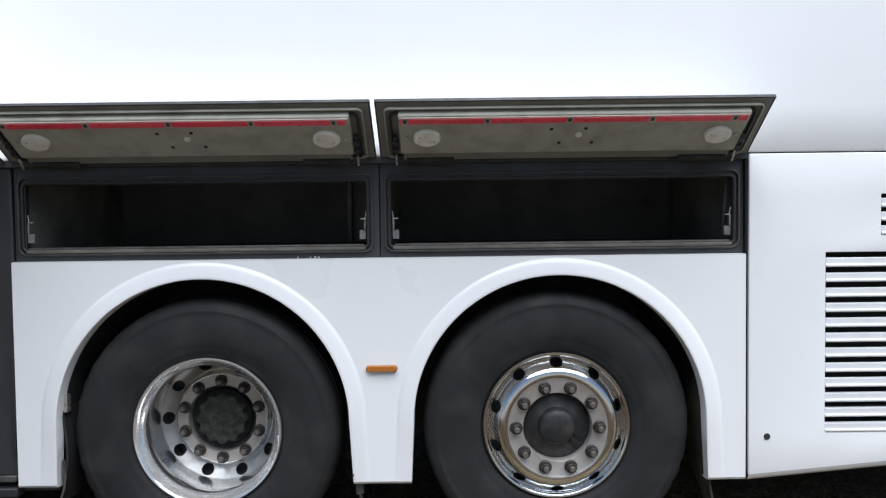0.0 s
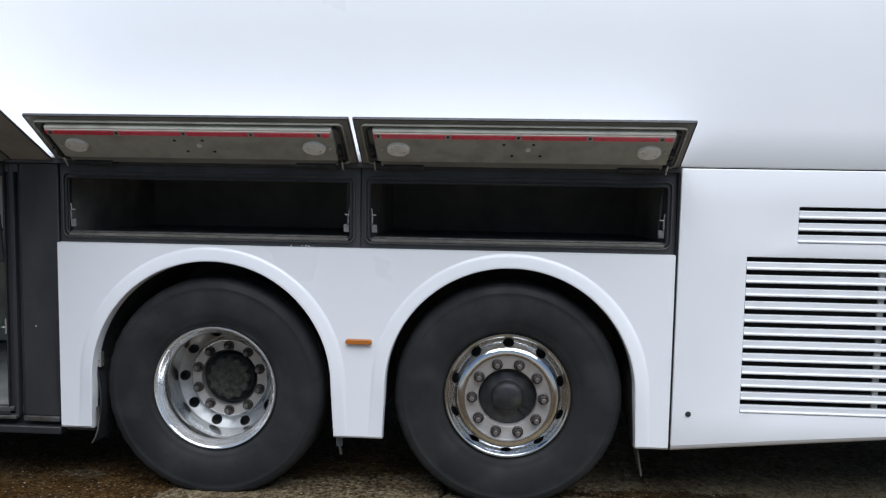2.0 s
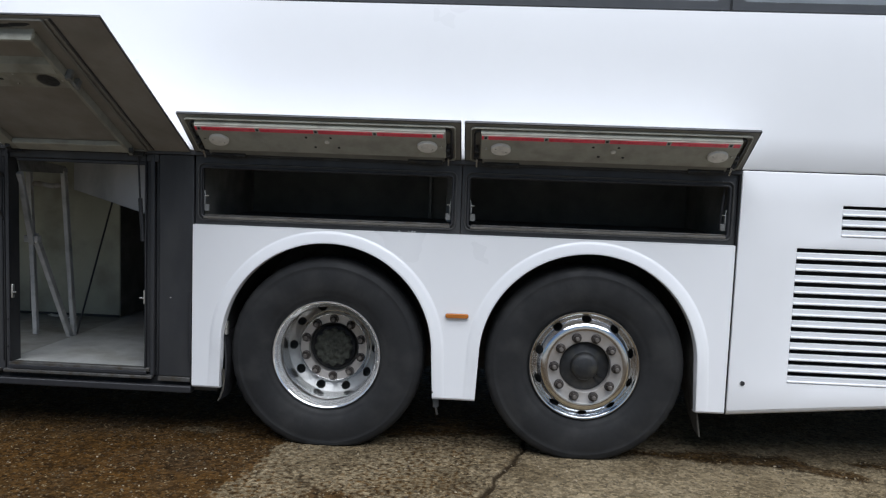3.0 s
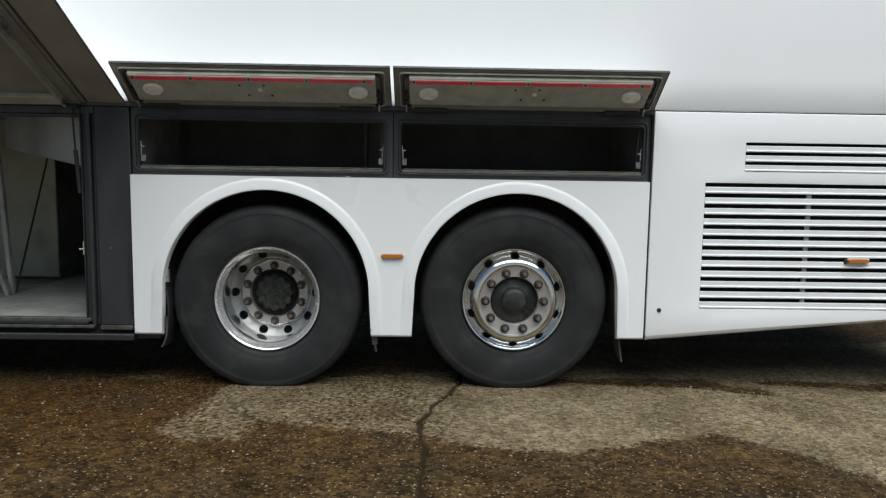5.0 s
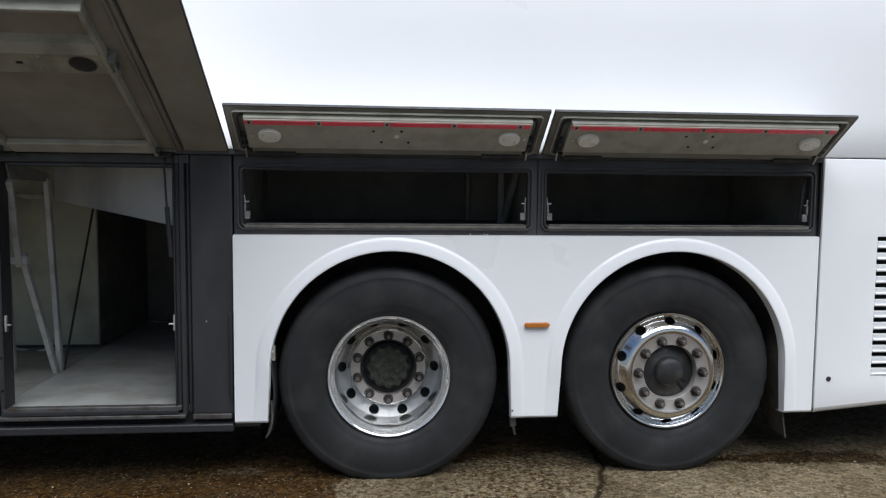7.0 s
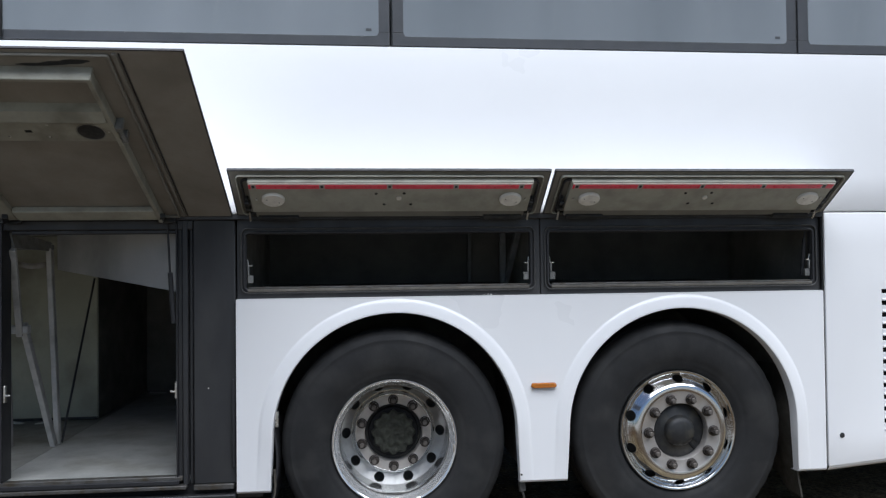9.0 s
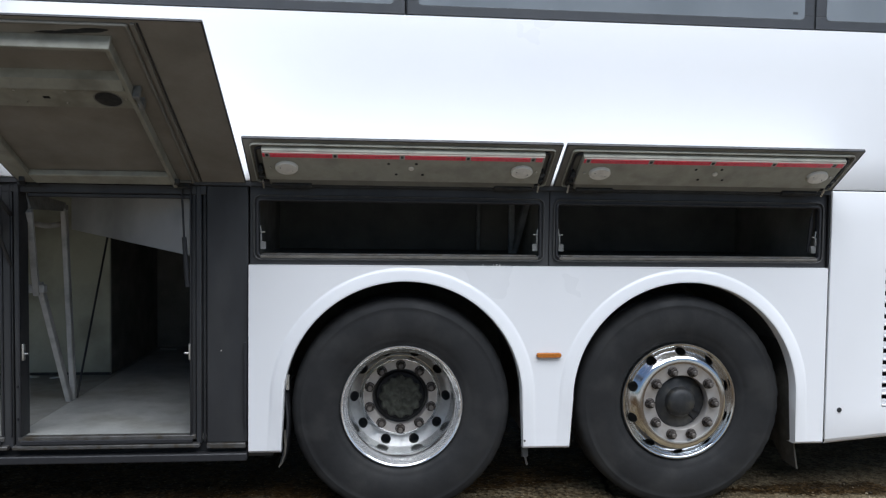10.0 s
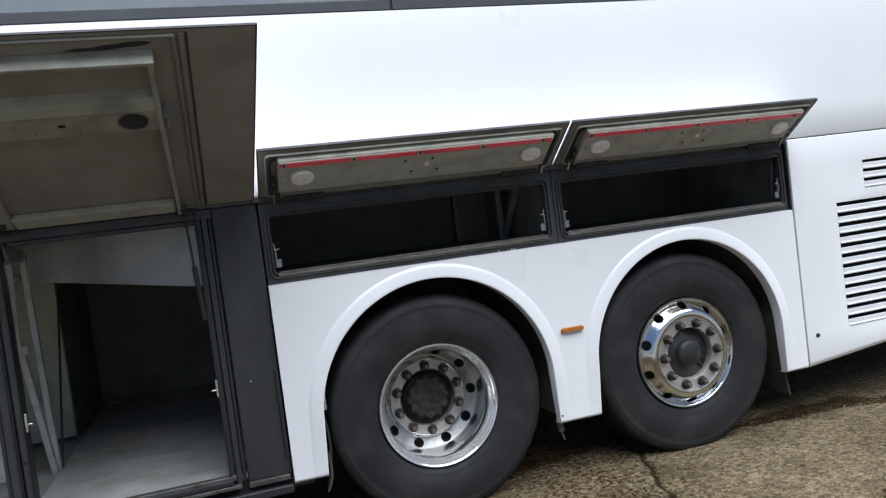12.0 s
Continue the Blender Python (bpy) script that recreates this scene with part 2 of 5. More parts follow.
def prism(bm, outline, y0, y1):
    """An outline of (x, z), pushed from y0 to y1."""
    a = [bm.verts.new((x, y0, z)) for x, z in outline]
    b = [bm.verts.new((x, y1, z)) for x, z in outline]
    bm.faces.new(a), bm.faces.new(b[::-1])
    for i in range(len(a)):
        j = (i + 1) % len(a)
        bm.faces.new((a[i], b[i], b[j], a[j]))
    return bm


def bar(bm, p, q, w, h=None, sides=4):
    """A straight bar from p to q: square (4 sides) or round."""
    p, q = Vector(p), Vector(q)
    h = h or w
    turn = (q - p).to_track_quat("Z", "X").to_matrix()
    rings = []
    for e in (p, q):
        ring = []
        for k in range(sides):
            a = 2 * math.pi * (k + 0.5) / sides
            s = math.sqrt(0.5) if sides == 4 else 0.5
            ring.append(bm.verts.new(e + turn @ Vector((w * s * math.cos(a), h * s * math.sin(a), 0))))
        rings.append(ring)
    for k in range(sides):
        j = (k + 1) % sides
        bm.faces.new((rings[0][k], rings[0][j], rings[1][j], rings[1][k]))
    bm.faces.new(rings[0][::-1]), bm.faces.new(rings[1])
    return bm


def lathe(bm, profile, seg=72, closed=False):
    """Turns (radius, y) about the y axis."""
    rings = []
    for r, y in profile:
        if r < 1e-6:
            rings.append([bm.verts.new((0, y, 0))] * seg)
        else:
            rings.append([bm.verts.new((r * math.cos(2 * math.pi * k / seg), y, r * math.sin(2 * math.pi * k / seg))) for k in range(seg)])
    pairs = list(zip(rings, rings[1:])) + ([(rings[-1], rings[0])] if closed else [])
    for a, b in pairs:
        for k in range(seg):
            j = (k + 1) % seg
            q = []
            for v in (a[k], a[j], b[j], b[k]):
                if v not in q:
                    q.append(v)
            if len(q) > 2:
                bm.faces.new(q)
    return bm


def pierced_band(bm, r0, y0, r1, y1, holes, size, phase=0.0, depth=0.012, n=24, walls=None):
    """A cone band about the y axis with round openings through it."""
    half = math.pi / holes
    slant = math.hypot(r1 - r0, y1 - y0)

    def place(a, s, sink=0.0):
        r, y = r0 + (r1 - r0) * s, y0 + (y1 - y0) * s + sink
        return bm.verts.new((r * math.cos(a), y, r * math.sin(a)))

    mean = (r0 + r1) / 2
    for h in range(holes):
        mid = phase + 2 * half * h
        edge, ring, deep = [], [], []
        for k in range(n):
            a = 2 * math.pi * (k + 0.5) / n
            c, s = math.cos(a), math.sin(a)
            ring.append(place(mid + c * size / mean, 0.5 + s * size / slant))
            deep.append(place(mid + c * size / mean, 0.5 + s * size / slant, depth))
            k1 = 1 / max(abs(c), abs(s))
            edge.append(place(mid + half * c * k1, 0.5 + 0.5 * s * k1))
        for k in range(n):
            j = (k + 1) % n
            bm.faces.new((edge[k], edge[j], ring[j], ring[k]))
            if walls is not None and h == 0:
                w = [walls.verts.new(v.co) for v in (ring[k], ring[j], deep[j], deep[k])]
                walls.faces.new(w)
        for v in deep:
            bm.verts.remove(v)
        corners = [place(mid + half * sx, 0.5 + 0.5 * sz) for sx, sz in ((1, 1), (-1, 1), (-1, -1), (1, -1))]
        for i, c in enumerate(corners):
            k = int((i * 2 + 1) * n / 8)
            bm.faces.new((edge[(k - 1) % n], c, edge[k % n]))
    bmesh.ops.remove_doubles(bm, verts=bm.verts[:], dist=0.0004)
    return bm


def cone_normals(ob, r0, y0, r1, y1):
    """Even shading for a pierced cone: normals taken from the cone itself."""
    me = ob.data
    slope = math.atan2(y0 - y1, r0 - r1)
    if sum(p.normal.y * p.area for p in me.polygons) > 0:
        me.flip_normals()
    normals = []
    for v in me.vertices:
        a = math.atan2(v.co.z, v.co.x)
        s = math.sin(slope)
        normals.append((s * math.cos(a), -math.cos(slope), s * math.sin(a)))
    me.normals_split_custom_set_from_vertices(normals)


def sheet(bm, xs, zs, skip=(), y=0.0, floor_z=None):
    """A flat sheet of cells in the xz plane with some cells left open; floor_z gives the lowest row its height by x."""
    v = {(i, j): bm.verts.new((x, y, floor_z(x) if floor_z and j == 0 else z)) for i, x in enumerate(xs) for j, z in enumerate(zs)}
    for i in range(len(xs) - 1):
        for j in range(len(zs) - 1):
            if (i, j) not in skip:
                bm.faces.new((v[i, j], v[i + 1, j], v[i + 1, j + 1], v[i, j + 1]))
    return bm


def thicken(ob, t, offset=1.0, bevel=0.0):
    if sum(p.normal.y * p.area for p in ob.data.polygons) > 0:
        ob.data.flip_normals()
    mod = ob.modifiers.new("thickness", "SOLIDIFY")
    mod.thickness, mod.offset = t, offset
    if bevel:
        b = ob.modifiers.new("edge", "BEVEL")
        b.width, b.segments, b.limit_method, b.angle_limit = bevel, 3, "ANGLE", radians(50)


def leaf(hinge, tip):
    """The frame of an open flap: u along the coach, v from hinge to tip, w out of its underside."""
    d = Vector((0, tip[0] - hinge[0], tip[1] - hinge[1])).normalized()
    w = Vector((0, -d.z, d.y)) if d.y > 0 else Vector((0, -d.z, d.y))
    return Matrix(((1, 0, 0, 0), (0, d.y, w.y, hinge[0]), (0, d.z, w.z, hinge[1]), (0, 0, 0, 1)))


def loop_rail(bm, u0, u1, v0, v1, width, w0, w1, m, radius=0.0):
    """A loop of rail on a flap, square or with round corners."""
    if radius:
        rings = []
        for inset, w in ((0.0, w0), (0.0, w1), (width, w1), (width, w0)):
            r, ring = max(0.002, radius - inset), []
            for cu, cv, s in ((u1 - inset - r, v1 - inset - r, 0), (u0 + inset + r, v1 - inset - r, 1), (u0 + inset + r, v0 + inset + r, 2), (u1 - inset - r, v0 + inset + r, 3)):
                for k in range(7):
                    a = (s + k / 6) * math.pi / 2
                    ring.append(bm.verts.new(m @ Vector((cu + r * math.cos(a), cv + r * math.sin(a), w))))
            rings.append(ring)
        for a, b in zip(rings, rings[1:] + rings[:1]):
            for i in range(len(a)):
                j = (i + 1) % len(a)
                bm.faces.new((a[i], a[j], b[j], b[i]))
        return bm
    box(bm, u0, u1, v0, v0 + width, w0, w1, m)
    box(bm, u0, u1, v1 - width, v1, w0, w1, m)
    box(bm, u0, u0 + width, v0 + width, v1 - width, w0, w1, m)
    box(bm, u1 - width, u1, v0 + width, v1 - width, w0, w1, m)
    return bm


def disc(bm, u, v, w, r, h, m, dome=0.3, seg=28, ry=None):
    """A low round button on a flap or wall, standing on w."""
    rings = []
    for q, k in ((1, 0), (1, 0.6), (0.93, 1.0 - 0.25 * dome), (0.6, 1.0)):
        rings.append([bm.verts.new(m @ Vector((u + r * q * math.cos(2 * math.pi * i / seg), v + (ry or r) * q * math.sin(2 * math.pi * i / seg), w + h * k))) for i in range(seg)])
    for a, b in zip(rings, rings[1:]):
        for i in range(seg):
            bm.faces.new((a[i], a[(i + 1) % seg], b[(i + 1) % seg], b[i]))
    bm.faces.new(rings[-1])
    return bm

# ---- ground: weathered concrete yard, wet in places ----
def axis(lo, hi, step, far):
    inner = list(np.arange(lo, hi + 1e-6, step))
    out, d = [], step
    a, b = lo, hi
    left, right = [], []
    while b < far:
        d *= 1.35
        a, b = a - d, b + d
        left.append(a), right.append(b)
    return np.array(left[::-1] + inner + right)


def to_line(x, y, pts):
    best = np.full(x.shape, 1e9)
    for (ax, ay), (bx, by) in zip(pts, pts[1:]):
        dx, dy = bx - ax, by - ay
        k = np.clip(((x - ax) * dx + (y - ay) * dy) / (dx * dx + dy * dy), 0, 1)
        best = np.minimum(best, np.hypot(x - ax - k * dx, y - ay - k * dy))
    return best


def inside(x, y, outline):
    """Distance to a closed outline, below zero inside it."""
    ring = outline + outline[:1]
    odd = np.zeros(x.shape, bool)
    for (ax, ay), (bx, by) in zip(ring, ring[1:]):
        if ay != by:
            odd ^= ((ay > y) != (by > y)) & (x < (bx - ax) * (y - ay) / (by - ay) + ax)
    return np.where(odd, -1, 1) * to_line(x, y, ring)


def waves(x, y, scale, seed, octaves=4):
    """Smooth random relief from sums of turned sines."""
    rng = np.random.default_rng(seed)
    total = np.zeros(x.shape)
    for o in range(octaves):
        for _ in range(5):
            a, p = rng.uniform(0, 2 * math.pi, 2)
            f = scale * 2**o * rng.uniform(0.7, 1.4)
            total += np.sin((x * math.cos(a) + y * math.sin(a)) * f + p) / 2**o
    return total / 5


def build_ground():
    xs, ys = axis(-1.6, 4.6, 0.016, 400), axis(-2.2, 0.75, 0.016, 400)
    x, y = np.meshgrid(xs, ys)
    wx, wy = x + 0.024 * waves(x, y, 9, 1) + 0.010 * waves(x, y, 40, 2), y + 0.024 * waves(x, y, 9, 3) + 0.010 * waves(x, y, 40, 4)
    crack_a = to_line(wx, wy, [(1.86, 0.55), (1.80, 0.13), (1.68, -0.22), (1.62, -0.46), (1.59, -0.63), (1.615, -0.80), (1.615, -1.32), (1.58, -3.0)])
    crack_b = to_line(wx, wy, [(0.36, 0.30), (0.44, 0.0), (0.56, -0.15), (0.66, -0.36), (0.81, -0.55), (0.84, -0.85), (0.95, -1.7)])
    crack_c = to_line(wx, wy, [(2.45, 0.22), (2.62, 0.17), (3.07, 0.15), (3.49, 0.0), (3.69, -0.09), (4.2, -0.5), (5.5, -0.9)])
    crack = np.maximum.reduce([np.exp(-((crack_a / (0.017 + 0.008 * np.clip(waves(x, y, 14, 31), -1.2, 2))) ** 2)), 0.62 * np.exp(-((crack_b / (0.010 + 0.005 * np.clip(waves(x, y, 12, 33), -1.2, 2))) ** 2)), 0.8 * np.exp(-((crack_c / 0.009) ** 2))])
    near = np.exp(-np.maximum(0, np.hypot(x - 1.5, y) - 4) / 2)
    z = near * (0.0022 * waves(x, y, 5, 5) + 0.0010 * waves(x, y, 55, 6, 3)) - 0.014 * crack - 0.004
    # dry islands between the damp ground under the coach and the wet ground in front of it
    ex, ey = x + 0.03 * waves(x, y, 9, 7) + 0.022 * waves(x, y, 26, 8), y + 0.03 * waves(x, y, 9, 9) + 0.022 * waves(x, y, 26, 10)
    edge = [(0.45, 0.02), (0.40, -0.36), (0.33, -0.69), (0.55, -0.82), (0.71, -0.76), (0.84, -0.78), (0.79, -0.56), (1.15, -0.61), (1.55, -0.72), (1.93, -0.86), (2.3, -0.91), (2.65, -0.76),
            (3.03, -0.66), (3.25, -0.87), (3.4, -1.1), (3.9, -1.5), (6.0, -1.7), (6.0, 1.3), (2.3, 1.3), (1.9, 0.42), (0.8, 0.26)]
    dry = inside(ex, ey, edge)
    strip = np.hypot((ex + 0.03) / 0.17, (ey - 0.20) / 0.07) * 0.1 - 0.1
    dry = np.minimum(dry, strip)
    blot = np.clip(waves(x, y, 5, 41), -1.1, 1.6)
    stain = to_line(ex, ey, [(2.30, 0.22), (2.75, 0.21), (3.02, 0.18), (3.25, 0.20), (3.45, 0.06), (3.55, 0.02)]) - 0.065 - 0.05 * blot
    stain = np.minimum(stain, to_line(ex, ey, [(3.60, 0.24), (4.05, 0.15), (4.60, 0.06), (5.4, -0.1)]) - 0.055 - 0.04 * blot)
    dry = np.maximum(dry, -stain)
    dry = np.minimum(dry, ey + 3.1 + 0.35 * waves(x, y, 0.8, 21) + 0.15 * waves(x, y, 3.0, 22))  # unseen yard in front set dry and pale, to bounce light up
    dryness = np.clip(0.5 - dry / 0.09, 0, 1)
    half_dry = np.clip(0.62 + 0.38 * (x - 1.5) / 0.7, 0.62, 1.0) + 0.14 * waves(x, y, 4.5, 61)  # still damp between the wheels
    dryness = np.where(y > -2.2, dryness * np.clip(half_dry, 0.30, 1.0), dryness)
    far = np.clip((-2.3 - y) / 0.9 + 0.3 * waves(x, y, 2.0, 51), 0, 1)  # unseen yard made greyer and paler, for brighter neutral bounce light
    rust = np.exp(-(((x + 0.2) / 1.5) ** 2) - ((y + 0.35) / 0.55) ** 2)
    me = bpy.data.meshes.new("ground")
    nx, ny = len(xs), len(ys)
    idx = np.arange(nx * ny).reshape(ny, nx)
    faces = np.stack([idx[:-1, :-1], idx[:-1, 1:], idx[1:, 1:], idx[1:, :-1]], -1).reshape(-1, 4)
    me.from_pydata(np.stack([x.ravel(), y.ravel(), z.ravel()], 1).tolist(), [], faces.tolist())
    for name, data in (("crack", crack), ("dryness", dryness), ("rust", rust), ("far", far)):
        me.attributes.new(name, "FLOAT", "POINT").data.foreach_set("value", data.ravel().astype(np.float32))
    me.shade_smooth()
    m = bpy.data.materials.new("weathered_wet_concrete")
    m.use_nodes = True
    n, l = m.node_tree.nodes, m.node_tree.links
    b = n["Principled BSDF"]
    pos = n.new("ShaderNodeNewGeometry").outputs["Position"]

    def attr(name):
        a = n.new("ShaderNodeAttribute")
        a.attribute_name = name
        return a.outputs["Fac"]

    def ramp(sock, lo, hi, a=0.0, z=1.0):
        r = n.new("ShaderNodeMapRange")
        for i, v in enumerate((lo, hi, a, z)):
            r.inputs[i + 1].default_value = v
        l.new(sock, r.inputs[0])
        return r.outputs[0]

    def mix(fac, a, z, blend="MIX"):
        q = n.new("ShaderNodeMix")
        q.data_type, q.blend_type = "RGBA", blend
        for sock, v in ((q.inputs[0], fac), (q.inputs[6], a), (q.inputs[7], z)):
            if isinstance(v, float):
                sock.default_value = v
            elif isinstance(v, tuple):
                sock.default_value = (*v, 1)
            else:
                l.new(v, sock)
        return q.outputs[2]

    def grain(scale, detail=5.0):
        t = n.new("ShaderNodeTexNoise")
        t.inputs["Scale"].default_value, t.inputs["Detail"].default_value = scale, detail
        l.new(pos, t.inputs["Vector"])
        return t.outputs["Fac"]

    def stones(scale):
        t = n.new("ShaderNodeTexVoronoi")
        t.inputs["Scale"].default_value = scale
        l.new(pos, t.inputs["Vector"])
        return t

    small, big = stones(52), stones(30)
    rough_edge = n.new("ShaderNodeMath")
    rough_edge.operation = "ADD"
    l.new(attr("dryness"), rough_edge.inputs[0])
    l.new(ramp(grain(38), 0.35, 0.65, -0.27, 0.27), rough_edge.inputs[1])
    dry_fac = ramp(rough_edge.outputs[0], 0.35, 0.75)
    dry_col = mix(ramp(grain(2.6), 0.36, 0.64), (0.118, 0.093, 0.056), (0.184, 0.150, 0.096))
    wet_col = mix(ramp(grain(5), 0.35, 0.65), (0.028, 0.0170, 0.0060), (0.064, 0.0385, 0.0150))
    wet_col = mix(attr("rust"), wet_col, (0.058, 0.029, 0.0075))
    wet_col = mix(ramp(grain(1.7, 3.0), 0.50, 0.66, 0.0, 0.45), wet_col, (0.040, 0.031, 0.0205))
    col = mix(dry_fac, wet_col, dry_col)
    col = mix(ramp(grain(95), 0.42, 0.62, 0.0, 0.48), col, mix(1.0, col, (0.50, 0.42, 0.31), "MULTIPLY"))
    cells = n.new("ShaderNodeSeparateColor")
    l.new(stones(50).outputs["Color"], cells.inputs[0])
    shade = n.new("ShaderNodeCombineColor")
    tone = ramp(cells.outputs[0], 0.0, 1.0, 0.22, 1.80)
    for s in shade.inputs[:3]:
        l.new(tone, s)
    col = mix(ramp(dry_fac, 0.0, 1.0, 0.75, 0.55), col, mix(1.0, col, shade.outputs[0], "MULTIPLY"))
    blotch = n.new("ShaderNodeCombineColor")
    tone = ramp(grain(13, 8.0), 0.30, 0.70, 0.76, 1.22)
    for s in blotch.inputs[:3]:
        l.new(tone, s)
    col = mix(ramp(dry_fac, 0.0, 1.0, 0.95, 0.60), col, mix(1.0, col, blotch.outputs[0], "MULTIPLY"))
    pebble = mix(ramp(big.outputs["Color"], 0.0, 1.0), (0.06, 0.042, 0.022), (0.34, 0.262, 0.150))
    sprinkle = n.new("ShaderNodeMath")
    sprinkle.operation = "MULTIPLY"
    l.new(ramp(small.outputs["Distance"], 0.42, 0.22), sprinkle.inputs[0])
    l.new(ramp(grain(46, 3.0), 0.48, 0.60, 0.0, 0.75), sprinkle.inputs[1])
    col = mix(sprinkle.outputs[0], col, pebble)
    # pale grey of the unseen ground that lights the undersides
    col = mix(attr("far"), col, mix(ramp(grain(3.0), 0.35, 0.65), (0.182, 0.172, 0.150), (0.268, 0.256, 0.228)))
    col = mix(ramp(attr("crack"), 0.14, 0.75, 0.0, 0.92), col, (0.018, 0.012, 0.006))
    l.new(col, b.inputs["Base Color"])
    wet_rough = ramp(grain(22), 0.35, 0.65, 0.55, 0.85)
    rough = n.new("ShaderNodeMix")
    l.new(dry_fac, rough.inputs[0]), l.new(wet_rough, rough.inputs[2])
    rough.inputs[3].default_value = 0.88
    l.new(rough.outputs[0], b.inputs["Roughness"])
    height = n.new("ShaderNodeMath")
    height.operation = "ADD"
    l.new(ramp(small.outputs["Distance"], 0.0, 0.6, 1.0, 0.0), height.inputs[0])
    l.new(grain(34, 5.0), height.inputs[1])
    bp = n.new("ShaderNodeBump")
    b.inputs["Specular IOR Level"].default_value = 0.07
    bp.inputs["Strength"].default_value, bp.inputs["Distance"].default_value = 1.0, 0.008
    l.new(height.outputs[0], bp.inputs["Height"])
    l.new(bp.outputs[0], b.inputs["Normal"])
    me.materials.append(m)
    return tagged(new("ground", me), "weathered concrete yard, cracked, half wet and brown", "ground", kind="structure")


build_ground()

# ---- the coach ----
coach = tagged(new("coach"), "white touring coach, parked with its luggage flaps open", "coach")
ARCHES = (0.731, 2.114)
FLOOR = 0.39


def skirt(x):
    """Height of the lower edge behind the last wheel, where the tail rises."""
    return min(0.465, 0.318 + max(0.0, x - 2.85) * 0.088)


def arch_cell(bm, cx, x0, x1, z0, z1):
    """A piece of side panel round one wheel opening, with its flared lip."""
    rad, spring, foot = 0.566, 0.544, 0.578
    curve = []
    for k in range(10):
        s = k / 10
        curve.append((Vector((cx - foot + (foot - rad) * s, 0, z0 + (spring - z0) * s)), Vector((-1, 0, 0.0)), ("l", z0 + (spring - z0) * s)))
    corner_l = math.atan2(z1 - spring, x0 - cx)
    corner_r = math.atan2(z1 - spring, x1 - cx)
    angles = sorted({round(math.pi * (1 - k / 56), 5) for k in range(57)} | {round(corner_l, 5), round(corner_r, 5)}, reverse=True)
    for a in angles:
        c, s = math.cos(a), math.sin(a)
        k = min([t for t in ((x1 - cx) / c if c > 1e-6 else 9, (x0 - cx) / c if c < -1e-6 else 9, (z1 - spring) / s if s > 1e-6 else 9)])
        curve.append((Vector((cx + rad * c, 0, spring + rad * s)), Vector((c, 0, s)), ("p", (cx + k * c, spring + k * s))))
    for k in range(9, -1, -1):
        s = k / 10
        curve.append((Vector((cx + foot - (foot - rad) * s, 0, z0 + (spring - z0) * s)), Vector((1, 0, 0.0)), ("r", z0 + (spring - z0) * s)))
    steps = ((-0.001, 0.045), (0.0, -0.012), (0.0015, -0.0150), (0.005, -0.0162), (0.013, -0.0152), (0.026, -0.0128), (0.040, -0.0100), (0.048, -0.0080), (0.054, -0.0062), (0.0585, -0.0040), (0.0615, -0.0021), (0.0645, -0.0006), (0.0675, 0.0))
    rows = []
    for p, nrm, end in curve:
        kind, val = end
        fade = 1.0 if kind == "p" else 0.10 + 0.90 * (val - z0) / (spring - z0)
        row = [bm.verts.new((p.x + nrm.x * d, y * fade if y < 0 else y, p.z + nrm.z * d)) for d, y in steps]
        tx, tz = (x0, val) if kind == "l" else (x1, val) if kind == "r" else val
        row.append(bm.verts.new((tx, 0, tz)))
        rows.append(row)
    for a, b in zip(rows, rows[1:]):
        for i in range(len(a) - 1):
            bm.faces.new((a[i], b[i], b[i + 1], a[i + 1]))
    # lower edge, rolled under
    for row in (rows[0], rows[-1]):
        low = [bm.verts.new((v.co.x, v.co.y + 0.008, v.co.z - 0.010)) for v in row]
        low2 = [bm.verts.new((v.co.x, max(v.co.y, 0) + 0.030, v.co.z - 0.013)) for v in row]
        for i in range(len(row) - 1):
            bm.faces.new((row[i], row[i + 1], low[i + 1], low[i]))
            bm.faces.new((low[i], low[i + 1], low2[i + 1], low2[i]))


